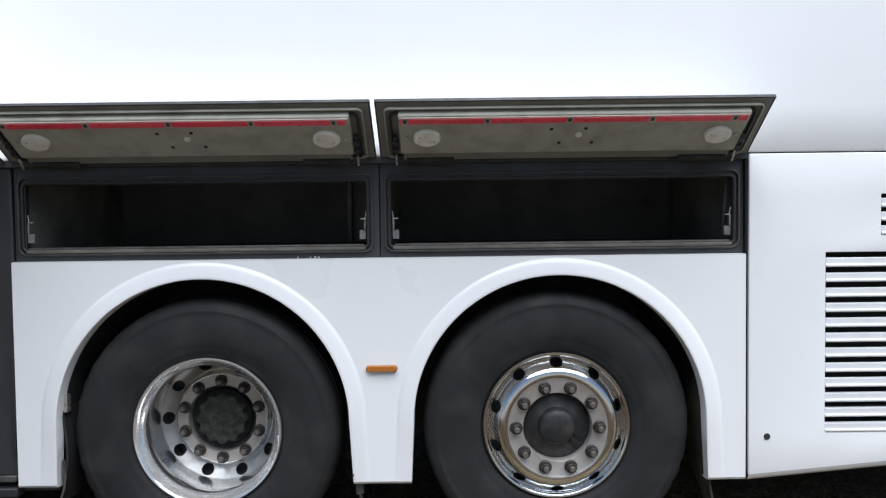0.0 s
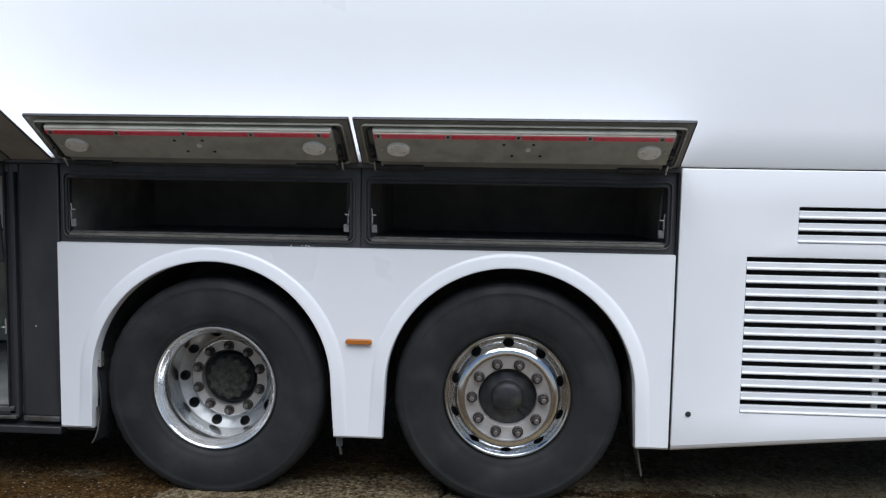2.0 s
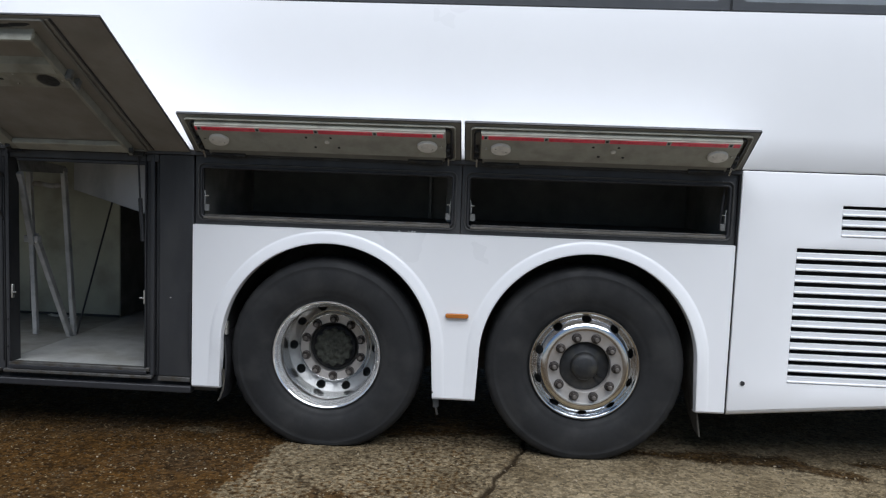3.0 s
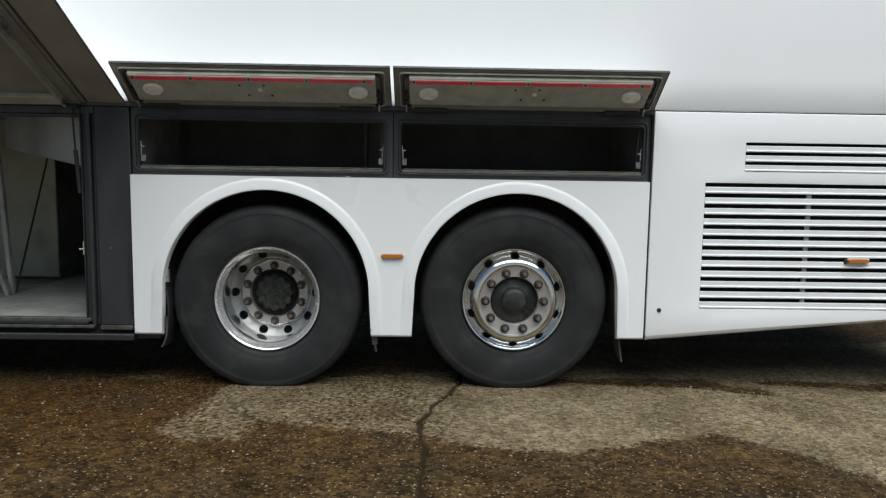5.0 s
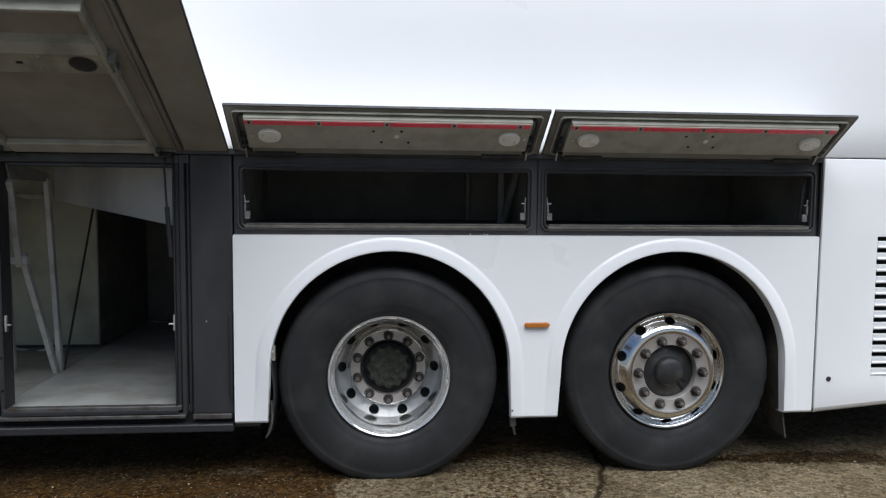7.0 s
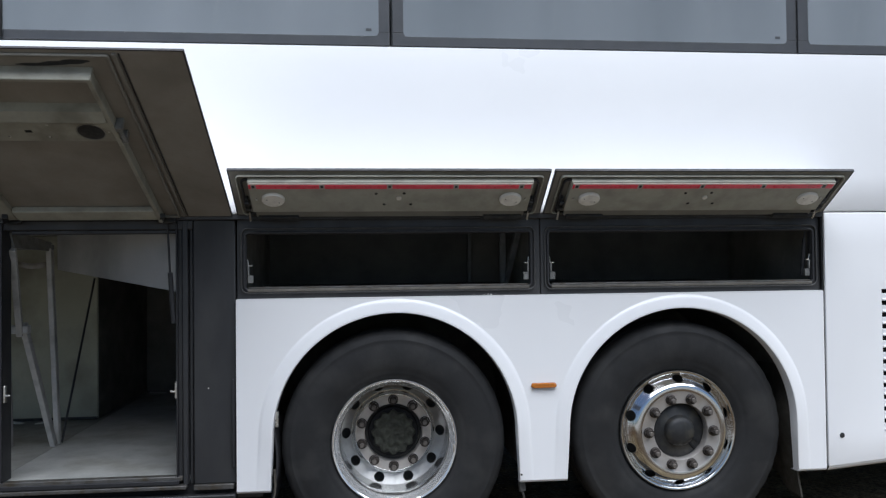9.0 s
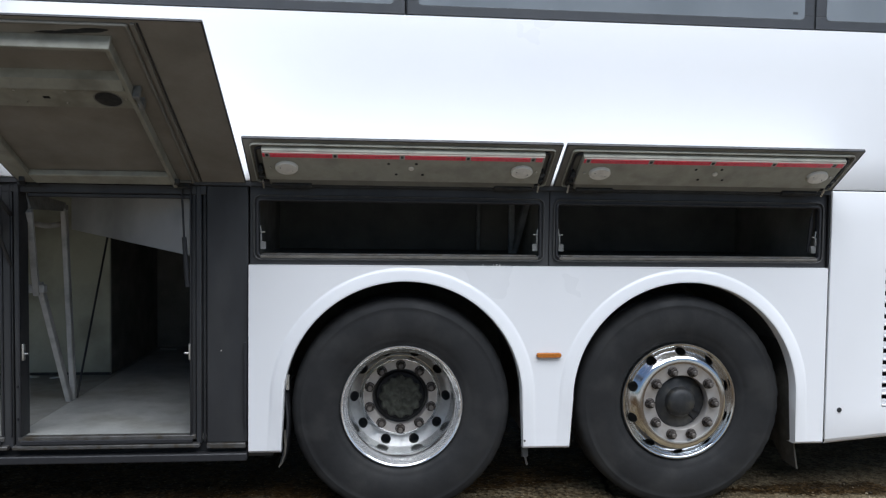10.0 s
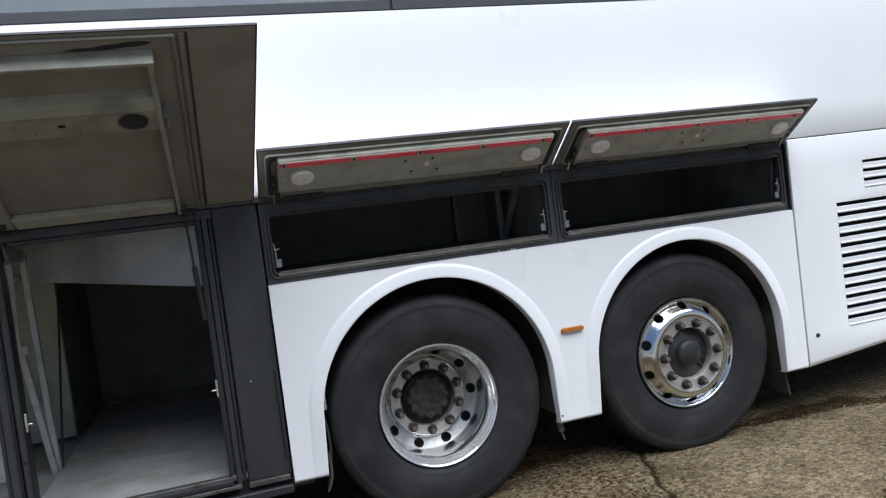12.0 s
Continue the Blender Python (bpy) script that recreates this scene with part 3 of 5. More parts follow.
def build_side():
    bm = bmesh.new()
    arch_cell(bm, ARCHES[0], 0.003, 1.4215, 0.311, 1.183)
    arch_cell(bm, ARCHES[1], 1.4215, 2.838, 0.311, 1.183)
    # folded edges at the top and both ends
    for a, b in (((0.003, 1.183), (1.4215, 1.183)), ((1.4215, 1.183), (2.838, 1.183))):
        v = [bm.verts.new((a[0], 0, a[1])), bm.verts.new((b[0], 0, b[1])), bm.verts.new((b[0], 0.035, b[1] + 0.002)), bm.verts.new((a[0], 0.035, a[1] + 0.002))]
        bm.faces.new(v)
    for x in (0.003, 2.838):
        bm.faces.new([bm.verts.new(c) for c in ((x, 0, 0.305), (x, 0, 1.183), (x, 0.04, 1.183), (x, 0.04, 0.305))])
    bmesh.ops.remove_doubles(bm, verts=bm.verts[:], dist=0.0006)
    arches = part("wheel_arch_panel", bm, WHITE, coach, "white side panel with two flared wheel arches", smooth=32)
    for f in arches.data.polygons:
        if abs(f.normal.y) > 0.99999:
            f.use_smooth = False
    # upper side, from the flap hinges to the windows
    bm = bmesh.new()
    rows = [(0.030, 1.574), (0.004, 1.574), (0.0, 1.580), (-0.002, 1.75), (-0.003, 1.95), (-0.002, 2.15), (0.004, 2.30), (0.010, 2.357), (0.03, 2.362)]
    xs = [-7.5, -5, -3, -1.1, 0, 1.4, 2.85, 4, 5.2]
    grid = [[bm.verts.new((x, y, z)) for x in xs] for y, z in rows]
    for a, b in zip(grid, grid[1:]):
        for i in range(len(xs) - 1):
            bm.faces.new((a[i], a[i + 1], b[i + 1], b[i]))
    part("upper_side_panel", bm, WHITE, coach, "plain glossy white upper side panel", smooth=60)
    # engine side panel with louvre openings
    xs = [2.850, 3.147, 3.360, 4.70, 5.2]
    zs = [0.318, 0.4835, 1.185, 1.250, 1.408, 1.568]
    bm = bmesh.new()
    sheet(bm, xs, zs, {(1, 1), (2, 1), (2, 3)}, floor_z=skirt)
    panel = part("engine_side_panel", bm, WHITE, coach, "white engine bay side panel with black louvre slots", smooth=30)
    thicken(panel, 0.025, -1.0, 0.004)
    bm = bmesh.new()
    pr = [(0.002, 0.0), (0.006, -0.012), (0.018, -0.024), (0.04, -0.03)]
    rows = [[bm.verts.new((x, y, skirt(x) + 0.002 + dz)) for x in (2.850, 3.3, 3.9, 4.5, 5.2)] for y, dz in pr]
    for a, b in zip(rows, rows[1:]):
        for i in range(4):
            bm.faces.new((a[i], a[i + 1], b[i + 1], b[i]))
    part("skirt_edge", bm, WHITE, panel, smooth=60)
    # louvre blades
    prof = [(0.011, 0.0365), (0.004, 0.0350), (0.0012, 0.0325), (0.0006, 0.0290), (0.0030, 0.0150), (0.0022, 0.0128), (-0.0022, 0.0108), (-0.0045, 0.0080), (-0.0045, 0.0040), (-0.002, 0.001), (0.003, 0.0), (0.007, 0.004), (0.007, 0.012), (0.010, 0.028), (0.016, 0.0365)]

    def blade(length):
        bm = bmesh.new()
        ends = [[bm.verts.new((x, y, z)) for y, z in prof] for x in (0, length)]
        for i in range(len(prof)):
            j = (i + 1) % len(prof)
            bm.faces.new((ends[0][i], ends[0][j], ends[1][j], ends[1][i]))
        bm.faces.new(ends[0]), bm.faces.new(ends[1])
        return bm

    pitch = (1.185 - 0.4835) / 12
    first = part("louvre_slat", blade(1.551), WHITE_SLAT, panel, at=(3.148, 0.001, 0.4845))
    for k in range(1, 12):
        twin(first, (3.148, 0.001, 0.4845 + k * pitch), panel)
    first = part("louvre_slat", blade(1.338), WHITE_SLAT, panel, at=(3.361, 0.001, 1.2505))
    for k in range(1, 3):
        twin(first, (3.361, 0.001, 1.2505 + k * 0.0527), panel)
    part("louvre_rib", a_box(3.724, 3.750, 0.018, 0.030, 0.47, 1.135), STEEL, panel, bevel=0.002)
    # black sheet added in place of the dark space behind the slats
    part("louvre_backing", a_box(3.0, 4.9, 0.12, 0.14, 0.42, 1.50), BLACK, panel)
    bm = bmesh.new()
    disc(bm, 2.921, 0.470, 0.0, 0.0125, 0.004, Matrix(((1, 0, 0, 0), (0, 0, -1, 0), (0, 1, 0, 0), (0, 0, 0, 1))))
    part("rubber_plug", bm, RUBBER, panel, "black rubber plug")
    # marker lamps: between the wheels and on the louvres
    for x, y, z, plate in ((1.426, 0.0, 0.756, RUBBER), (4.022, -0.004, 0.762, WHITE_SLAT)):
        lamp = part("marker_lamp_base", a_box(x - 0.056, x + 0.056, y - 0.005, y + 0.004, z - 0.009, z + 0.009), plate, coach, bevel=0.003)
        bm = bmesh.new()
        ring = []
        for d, k in ((-0.004, 1.0), (-0.014, 0.95), (-0.019, 0.72)):
            h, w = 0.0125 * k, 0.0615 - 0.0125 * (1 - k)
            ring.append([bm.verts.new((x + math.copysign(w - 0.0125, math.cos(a)) + 0.0125 * k * math.cos(a), y + d, z + h * math.sin(a))) for a in (2 * math.pi * i / 24 for i in range(24))])
        for a, b in zip(ring, ring[1:]):
            for i in range(24):
                bm.faces.new((a[i], a[(i + 1) % 24], b[(i + 1) % 24], b[i]))
        bm.faces.new(ring[-1])
        part("lens", bm, AMBER, lamp, "amber side marker lens")
    part("lamp_mount", a_box(3.966, 4.090, -0.003, 0.010, 0.738, 0.784), WHITE_SLAT, panel, "white mount plate of a marker lamp", bevel=0.003)
    part("lamp_clip", a_box(3.950, 3.964, -0.004, 0.012, 0.742, 0.772), RUBBER, panel, bevel=0.002)
    # small fixings and scuffs on the panel
    bm = bmesh.new()
    side = Matrix(((1, 0, 0, 0), (0, 0, -1, 0), (0, 1, 0, 0), (0, 0, 0, 1)))
    disc(bm, 1.310, 0.345, 0.022, 0.005, 0.004, side, seg=10)
    part("screw", bm, NUT, coach)
    # everything that closes the coach: far side, roof, ends, belly
    part("far_side_wall", a_box(-7.5, 5.2, 2.46, 2.50, 0.28, 3.65), WHITE, coach)
    part("roof", a_box(-7.5, 5.2, 0.06, 2.46, 3.62, 3.70), WHITE, coach, bevel=0.03)
    part("front_wall", a_box(-7.54, -7.5, 0.0, 2.5, 0.35, 3.65), WHITE, coach)
    part("rear_wall", a_box(5.2, 5.24, 0.0, 2.5, 0.55, 3.65), WHITE, coach)
    part("roof_side_panel", a_box(-7.5, 5.2, 0.02, 0.06, 3.36, 3.66), WHITE, coach)
    part("cabin_floor", a_box(-7.5, 5.2, 0.04, 2.46, 1.60, 1.66), BLACK, coach)
    part("belly", a_box(2.95, 5.2, 0.10, 2.44, 0.52, 0.56), WELL, coach)
    # unseen block added to keep pale reflections off the ground below
    part("chassis_block", a_box(0.10, 2.95, 0.97, 2.44, 0.24, 1.52), WELL, coach)
    part("chassis_cross_beam", a_box(1.36, 1.48, 0.10, 2.40, 0.36, 1.16), WELL, coach)


build_side()


# ---- windows ----
def build_window(x0, x1):
    flat = Matrix(((1, 0, 0, 0), (0, 0, -1, 0), (0, 1, 0, 0), (0, 0, 0, 1)))
    bm = loop_rail(bmesh.new(), x0 + 0.006, x1 - 0.006, 2.366, 3.36, 0.062, -0.034, -0.020, flat)
    win = part("window", bm, GASKET, coach, "dark tinted side window in a grey gasket", bevel=0.002)
    # added dark sheet that stands for the unlit cabin behind the glass
    part("inner_lining", a_box(x0 + 0.004, x1 - 0.004, 0.16, 0.17, 2.30, 3.40), GASKET, win)
    z0, z1, a, b, r = 2.408, 3.30, x0 + 0.058, x1 - 0.058, 0.02
    pts = []
    for cx, cz, s in ((b - r, z1 - r, 0), (a + r, z1 - r, 1), (a + r, z0 + r, 2), (b - r, z0 + r, 3)):
        pts += [(cx + r * math.cos((s + k / 4) * math.pi / 2), cz + r * math.sin((s + k / 4) * math.pi / 2)) for k in range(5)]
    part("pane", prism(bmesh.new(), pts, 0.0135, 0.0185), GLASS, win, "tinted glass pane").visible_shadow = False
    # small dark maker's mark in a lower corner
    part("corner_mark", a_box(b - 0.060, b - 0.034, 0.0127, 0.0134, z0 + 0.024, z0 + 0.036), GASKET, win, bevel=0.0004)
    return win


for span in ((-7.4, -5.0), (-5.0, -3.0), (-3.0, -1.42), (-1.42, 0.722), (0.722, 2.740), (2.740, 4.6)):
    build_window(*span)
# pale seat handles that show faintly behind the glass
for x in (-0.105, 1.515, 2.310, 3.090):
    bm = bmesh.new()
    bend = [Vector((x + dx, 0.09, z)) for dx, z in ((-0.026, 2.592), (-0.014, 2.606), (0.0, 2.606), (0.012, 2.590), (0.013, 2.560), (0.007, 2.520), (0.002, 2.480), (-0.006, 2.440))]
    for p, q in zip(bend, bend[1:]):
        bar(bm, p, q, 0.012, sides=6)
    part("seat_handle", bm, PALE, coach, "pale curved seat handle behind the window")
part("corner_panel", a_box(-1.300, -1.012, 0.006, 0.0125, 2.374, 2.566), BLACK, coach, "black panel in the lower corner of a window", bevel=0.002)


# ---- lockers over the wheels ----
def locker(x0, x1, left):
    """Anthracite frame with a rubber-sealed opening into a dark box."""
    o = (x0 + 0.043, x1 - 0.050, 1.232, 1.480)
    bm = bmesh.new()
    sheet(bm, [x0, o[0], o[1], x1], [1.176, o[2], o[3], 1.566], {(1, 1)}, y=0.030)
    fr = part("locker_frame", bm, FRAME, coach, "anthracite frame round an open locker", smooth=30)
    thicken(fr, 0.03, -1.0, 0.004)
    # folded channel and rubber seal round the opening
    flat = Matrix(((1, 0, 0, 0), (0, 0, -1, 0.030), (0, 1, 0, 0), (0, 0, 0, 1)))
    bm = loop_rail(bmesh.new(), o[0] - 0.026, o[1] + 0.026, o[2] - 0.026, o[3] + 0.032, 0.008, 0.001, 0.013, flat, 0.034)
    part("channel", bm, FRAME_EDGE, fr, bevel=0.003)
    bm = loop_rail(bmesh.new(), o[0] - 0.014, o[1] + 0.012, o[2] - 0.013, o[3] + 0.014, 0.012, 0.001, 0.012, flat, 0.026)
    part("rubber_seal", bm, RUBBER, fr, bevel=0.004)
    part("sill_edge", a_box(o[0] + 0.012, o[1] - 0.01, 0.020, 0.075, o[2] - 0.004, o[2] + 0.006), SILL, fr, "scuffed metal sill", bevel=0.003)
    part("sill_strip", a_box(o[0] + 0.006, o[1] - 0.006, 0.014, 0.029, o[2] - 0.017, o[2] - 0.003), DUSTY_SILL, fr, "dusty pale sill strip", bevel=0.003)
    # inside
    d = 0.95
    for nm, c in (("inner_floor", (x0 - 0.0, x1, 0.062, d, 1.19, 1.224)), ("inner_ceiling", (x0, x1, 0.062, d, 1.545, 1.56)), ("inner_back", (x0, x1, d, d + 0.02, 1.19, 1.56)),
                  ("inner_left_wall", (x0 + 0.012, x0 + 0.024, 0.062, d, 1.224, 1.545)), ("inner_right_wall", (x1 - 0.014, x1 - 0.004, 0.062, d, 1.224, 1.545))):
        outer = nm == ("inner_left_wall" if left else "inner_right_wall")
        part(nm, a_box(*c), BAY_DARK if outer else OLIVE_DARK if "wall" in nm else LOCKER, fr)
    # catches on both jambs
    for x, s in ((o[0] + 0.004, 1), (o[1] - 0.004, -1)):
        bm = box(bmesh.new(), min(x, x + s * 0.026), max(x, x + s * 0.026), 0.034, 0.050, 1.256, 1.292)
        box(bm, min(x, x + s * 0.008), max(x, x + s * 0.008), 0.030, 0.046, 1.292, 1.335)
        part("striker_bracket", bm, LOCKER_STEEL, fr, "worn metal striker", bevel=0.002)
        bm = bar(bmesh.new(), (x, 0.040, 1.335), (x + s * 0.022, 0.036, 1.337), 0.007, sides=8)
        bar(bm, (x + s * 0.004, 0.040, 1.33), (x - s * 0.001, 0.040, 1.365), 0.006, sides=6)
        part("catch_pin", bm, CHROME, fr)
    return fr


left_frame = locker(0.004, 1.424, True)
right_frame = locker(1.426, 2.846, False)
# stay tubes that show inside the first locker
bm = bar(bmesh.new(), (1.337, 0.55, 1.224), (1.337, 0.55, 1.545), 0.032)
part("stay_tube", bm, LOCKER_STEEL, left_frame, "grey steel stay inside the locker", bevel=0.003)
bm = bar(bmesh.new(), (1.352, 0.55, 1.226), (1.395, 0.35, 1.545), 0.028)
bar(bm, (1.330, 0.55, 1.228), (1.362, 0.535, 1.228), 0.030)
part("stay_tube", bm, LOCKER_STEEL, left_frame, "slanting grey steel stay inside the locker", bevel=0.003)
part("stay_tube", bar(bmesh.new(), (1.200, 0.90, 1.224), (1.200, 0.90, 1.545), 0.022), LOCKER_STEEL, left_frame, "thin grey steel stay inside the locker", bevel=0.003)
part("inner_panel", a_box(1.205, 1.408, 0.925, 0.94, 1.224, 1.545), OLIVE_DARK, left_frame)
# gas strut folded beside the opening
bm = bar(bmesh.new(), (2.775, 0.075, 1.262), (2.782, 0.062, 1.44), 0.018, sides=10)
bar(bm, (2.782, 0.062, 1.44), (2.785, 0.05, 1.52), 0.008, sides=8)
part("gas_strut", bm, RUBBER, right_frame)
# scraped paint on the ledge below the lockers
rnd = random.Random(5)
for k in range(7):
    x = 1.10 + rnd.random() * 0.11
    w = 0.002 + rnd.random() * 0.005
    part("paint_chip", a_box(x, x + w, 0.0275, 0.0292, 1.186 + rnd.random() * 0.003, 1.189 + rnd.random() * 0.003), SCRAP, left_frame)
# hinge rail under the upper panel, black gaps beside the panels
part("hinge_rail", a_box(-1.10, 2.848, 0.006, 0.050, 1.548, 1.572), FRAME, coach, bevel=0.003)
part("joint_strip", a_box(2.8395, 2.8490, 0.012, 0.05, 0.30, 1.566), BLACK, coach)
part("joint_strip", a_box(2.852, 5.19, 0.010, 0.026, 1.5685, 1.5735), BLACK, coach)


# ---- small flaps ----
def small_flap(x0, width):
    m = Matrix.Translation((x0, 0, 0)) @ leaf((-0.002, 1.568), (-0.253, 1.742))
    length = 0.306
    body = part("locker_flap", a_box(0.009, width - 0.009, 0, length - 0.009, -0.0125, -0.007, m), WHITE, coach, "open white locker flap, grey-olive underneath", bevel=0.004)
    part("flap_lining", a_box(0.002, width - 0.002, 0.002, length - 0.002, -0.010, 0.0, m), OLIVE_DARK, body, bevel=0.002)
    bm = loop_rail(bmesh.new(), 0.0, width, 0.0, length, 0.006, -0.0130, 0.0012, m)
    part("edge_fold", bm, RUBBER, body, bevel=0.002)
    bm = loop_rail(bmesh.new(), 0.030, width - 0.028, 0.012, length - 0.026, 0.006, 0.0, 0.012, m, 0.022)
    part("metal_bead", bm, OLIVE, body, bevel=0.002)
    bm = loop_rail(bmesh.new(), 0.046, width - 0.044, 0.014, length - 0.046, 0.010, 0.0, 0.014, m, 0.030)
    part("rubber_seal", bm, RUBBER, body, bevel=0.004)
    u0, u1 = 0.081, width - 0.076
    panel = part("inner_box", a_box(u0, u1, 0.058, 0.262, 0.0, 0.030, m), OLIVE, body, "grey-olive boxed inner panel", bevel=0.004)
    part("hinge_cover", a_box(u0 + 0.01, u1 - 0.01, 0.012, 0.057, 0.0, 0.022, m), OLIVE_DARK, body, "dark olive hinge cover sheet", bevel=0.004)
    part("reflector_strip", a_box(u0 + 0.004, u1 - 0.004, 0.221, 0.257, 0.030, 0.036, m), PINK, body, "pale strip with red reflective inlays", bevel=0.002)
    first, step = u0 + 0.024, 0.2925
    for k in range(4):
        a = first + step * k
        part("red_inlay", a_box(a + 0.012, a + step - 0.012, 0.2275, 0.2525, 0.0362, 0.0385, m), RED, body, bevel=0.001)
    for a, b in ((first - 0.020, first - 0.010), (first + 4 * step + 0.012, u1 - 0.012)):
        part("red_inlay", a_box(a, b, 0.2275, 0.2525, 0.0362, 0.0385, m), RED, body, bevel=0.001)
    for k in range(5):
        a = first + step * k
        part("screw", a_box(a - 0.006, a + 0.006, 0.233, 0.248, 0.0362, 0.0392, m), RUBBER if k % 2 else HUB, body, bevel=0.001)
    for u in (u0 + 0.100, u1 - 0.092):
        bm = disc(bmesh.new(), u, 0.153, 0.030, 0.050, 0.016, m, ry=0.041)
        part("round_lamp", bm, PALE, body, "round milky courtesy lamp")
        for du, v in ((-0.026, 0.163), (0.026, 0.143)):
            part("screw", disc(bmesh.new(), u + du, v, 0.0445, 0.0028, 0.002, m, seg=8), CAP, body)
    mid = width * 0.5
    bm = disc(bmesh.new(), mid + 0.03, 0.157, 0.030, 0.012, 0.006, m, seg=14)
    part("lock_button", bm, PALE, body)
    # four small holes, their dark painted in as flat black discs
    for du, v in ((-0.072, 0.186), (0.052, 0.188), (-0.036, 0.112), (0.084, 0.112)):
        bm = disc(bmesh.new(), mid + du, v, 0.0302, 0.007, 0.0012, m, seg=12)
        part("hole_plug", bm, BLACK, body)
    for u in (u0 + 0.028, u1 - 0.024):
        bm = disc(bmesh.new(), u, 0.150, 0.030, 0.006, 0.006, m, seg=8)
        part("bolt", bm, CHROME, body)
    # latch linkages at both ends and hinge plates
    for u in (u0 - 0.018, u1 + 0.010):
        bm = box(bmesh.new(), u - 0.006, u + 0.006, 0.05, 0.14, 0.002, 0.024, m)
        box(bm, u - 0.011, u + 0.011, 0.070, 0.084, 0.010, 0.034, m)
        box(bm, u - 0.011, u + 0.011, 0.112, 0.124, 0.010, 0.034, m)
        part("latch_linkage", bm, HUB, body, bevel=0.002)
        bm = bar(bmesh.new(), m @ Vector((u, 0.045, 0.022)), m @ Vector((u, 0.0, 0.034)), 0.009, sides=8)
        part("linkage_pin", bm, CHROME, body)
    for u in (u0 + 0.02, u1 - 0.20):
        part("hinge_plate", a_box(u, u + 0.18, 0.0, 0.026, 0.0, 0.034, m), HUB, body, bevel=0.003)
    return body


small_flap(0.012, 1.406)
small_flap(1.434, 1.406)


# ---- large flap over the luggage bay ----
def large_flap():
    m = leaf((-0.002, 1.562), (-0.985, 2.044))
    length, x0, x1 = 1.089, -1.018, -0.008
    body = part("luggage_flap", a_box(x0 + 0.008, x1 - 0.008, 0.0, length - 0.008, -0.0075, -0.0045, m), WHITE, coach, "open white luggage flap with a grey-brown underside", bevel=0.001)
    part("flap_lining", a_box(x0 + 0.002, x1 - 0.002, 0.002, length - 0.002, -0.0060, 0.0, m), BROWN, body, "grey-brown lining sheet", bevel=0.002)
    part("edge_fold", loop_rail(bmesh.new(), x0, x1, 0.0, length, 0.005, -0.0080, 0.0010, m), RUBBER, body, bevel=0.001)
    part("seal_bead", a_box(-0.226, -0.212, 0.015, 1.072, 0.0, 0.008, m), OLIVE_DARK, body, bevel=0.002)
    part("rubber_seal", a_box(-0.207, -0.202, 0.015, 1.072, 0.0, 0.005, m), RUBBER, body, bevel=0.001)
    bm = loop_rail(bmesh.new(), x0 + 0.014, -0.234, 0.008, 1.070, 0.012, 0.0, 0.012, m, 0.010)
    part("seal_channel", bm, OLIVE_DARK, body, bevel=0.004)
    # inner frame
    u0, u1 = -0.945, -0.306
    lean = 0.040
    part("side_rail", a_box(u1 - 0.016, u1, 0.02, 0.980, 0.0, 0.042, m), BEAM, body, bevel=0.003)
    bm = bmesh.new()
    v = [bm.verts.new(m @ Vector((u, t, w))) for w in (0.0, 0.026) for u, t in ((x0 + 0.028, 0.02), (u0 + 0.02, 0.02), (u0 + 0.02 + lean * 0.975, 0.987), (x0 + 0.030, 0.987))]
    for f in ((0, 1, 2, 3), (4, 5, 6, 7), (0, 1, 5, 4), (1, 2, 6, 5), (2, 3, 7, 6), (3, 0, 4, 7)):
        bm.faces.new([v[i] for i in f])
    part("side_rail", bm, BEAM, body, "broad dull olive side rail", bevel=0.004)
    part("top_beam", a_box(u0 + lean - 0.004, u1 + 0.006, 0.988, 1.004, 0.0, 0.056, m), BEAM, body, "dull olive upright flange", bevel=0.003)
    part("foot_beam", a_box(u0 + 0.024, u1 - 0.020, 0.022, 0.098, 0.0, 0.030, m), OLIVE, body, "pale worn foot beam", bevel=0.006)
    bm = bmesh.new()
    prof = [(0.812, 0.0), (0.806, 0.034), (0.762, 0.050), (0.754, 0.046), (0.748, 0.036), (0.630, 0.034), (0.622, 0.0)]
    ends = [[bm.verts.new(m @ Vector((u, v, w))) for v, w in prof] for u in (u0 + 0.045, u1 - 0.016)]
    for i in range(len(prof) - 1):
        bm.faces.new((ends[0][i], ends[0][i + 1], ends[1][i + 1], ends[1][i]))
    bm.faces.new(ends[0]), bm.faces.new(ends[1])
    part("cross_beam", bm, BEAM, body, "dull olive cross beam with lamp holes")
    for u in (-0.850, -0.396):
        bm = disc(bmesh.new(), u, 0.690, 0.0355, 0.045, 0.002, m, seg=32)
        part("lamp_hole_lining", bm, HUB, body)
        bm = bmesh.new()
        ring = [[bm.verts.new(m @ Vector((u + r * math.cos(a * math.pi / 18), 0.690 + r * math.sin(a * math.pi / 18), w))) for a in range(36)] for r, w in ((0.050, 0.0345), (0.0485, 0.0385), (0.046, 0.0385), (0.0445, 0.037))]
        for a, b in zip(ring, ring[1:]):
            for i in range(36):
                bm.faces.new((a[i], a[(i + 1) % 36], b[(i + 1) % 36], b[i]))
        part("lamp_hole_rim", bm, OLIVE_DARK, body)
    part("lock_slot", a_box(-0.616, -0.594, 0.685, 0.698, 0.0345, 0.0365, m), BLACK, body)
    for u, v in ((-0.68, 0.658), (-0.545, 0.658), (-0.70, 0.730), (-0.53, 0.730), (-0.335, 0.69), (-0.895, 0.69), (-0.905, 0.67)):
        part("rivet", disc(bmesh.new(), u, v, 0.0345, 0.0045, 0.003, m, seg=8), CHROME, body)
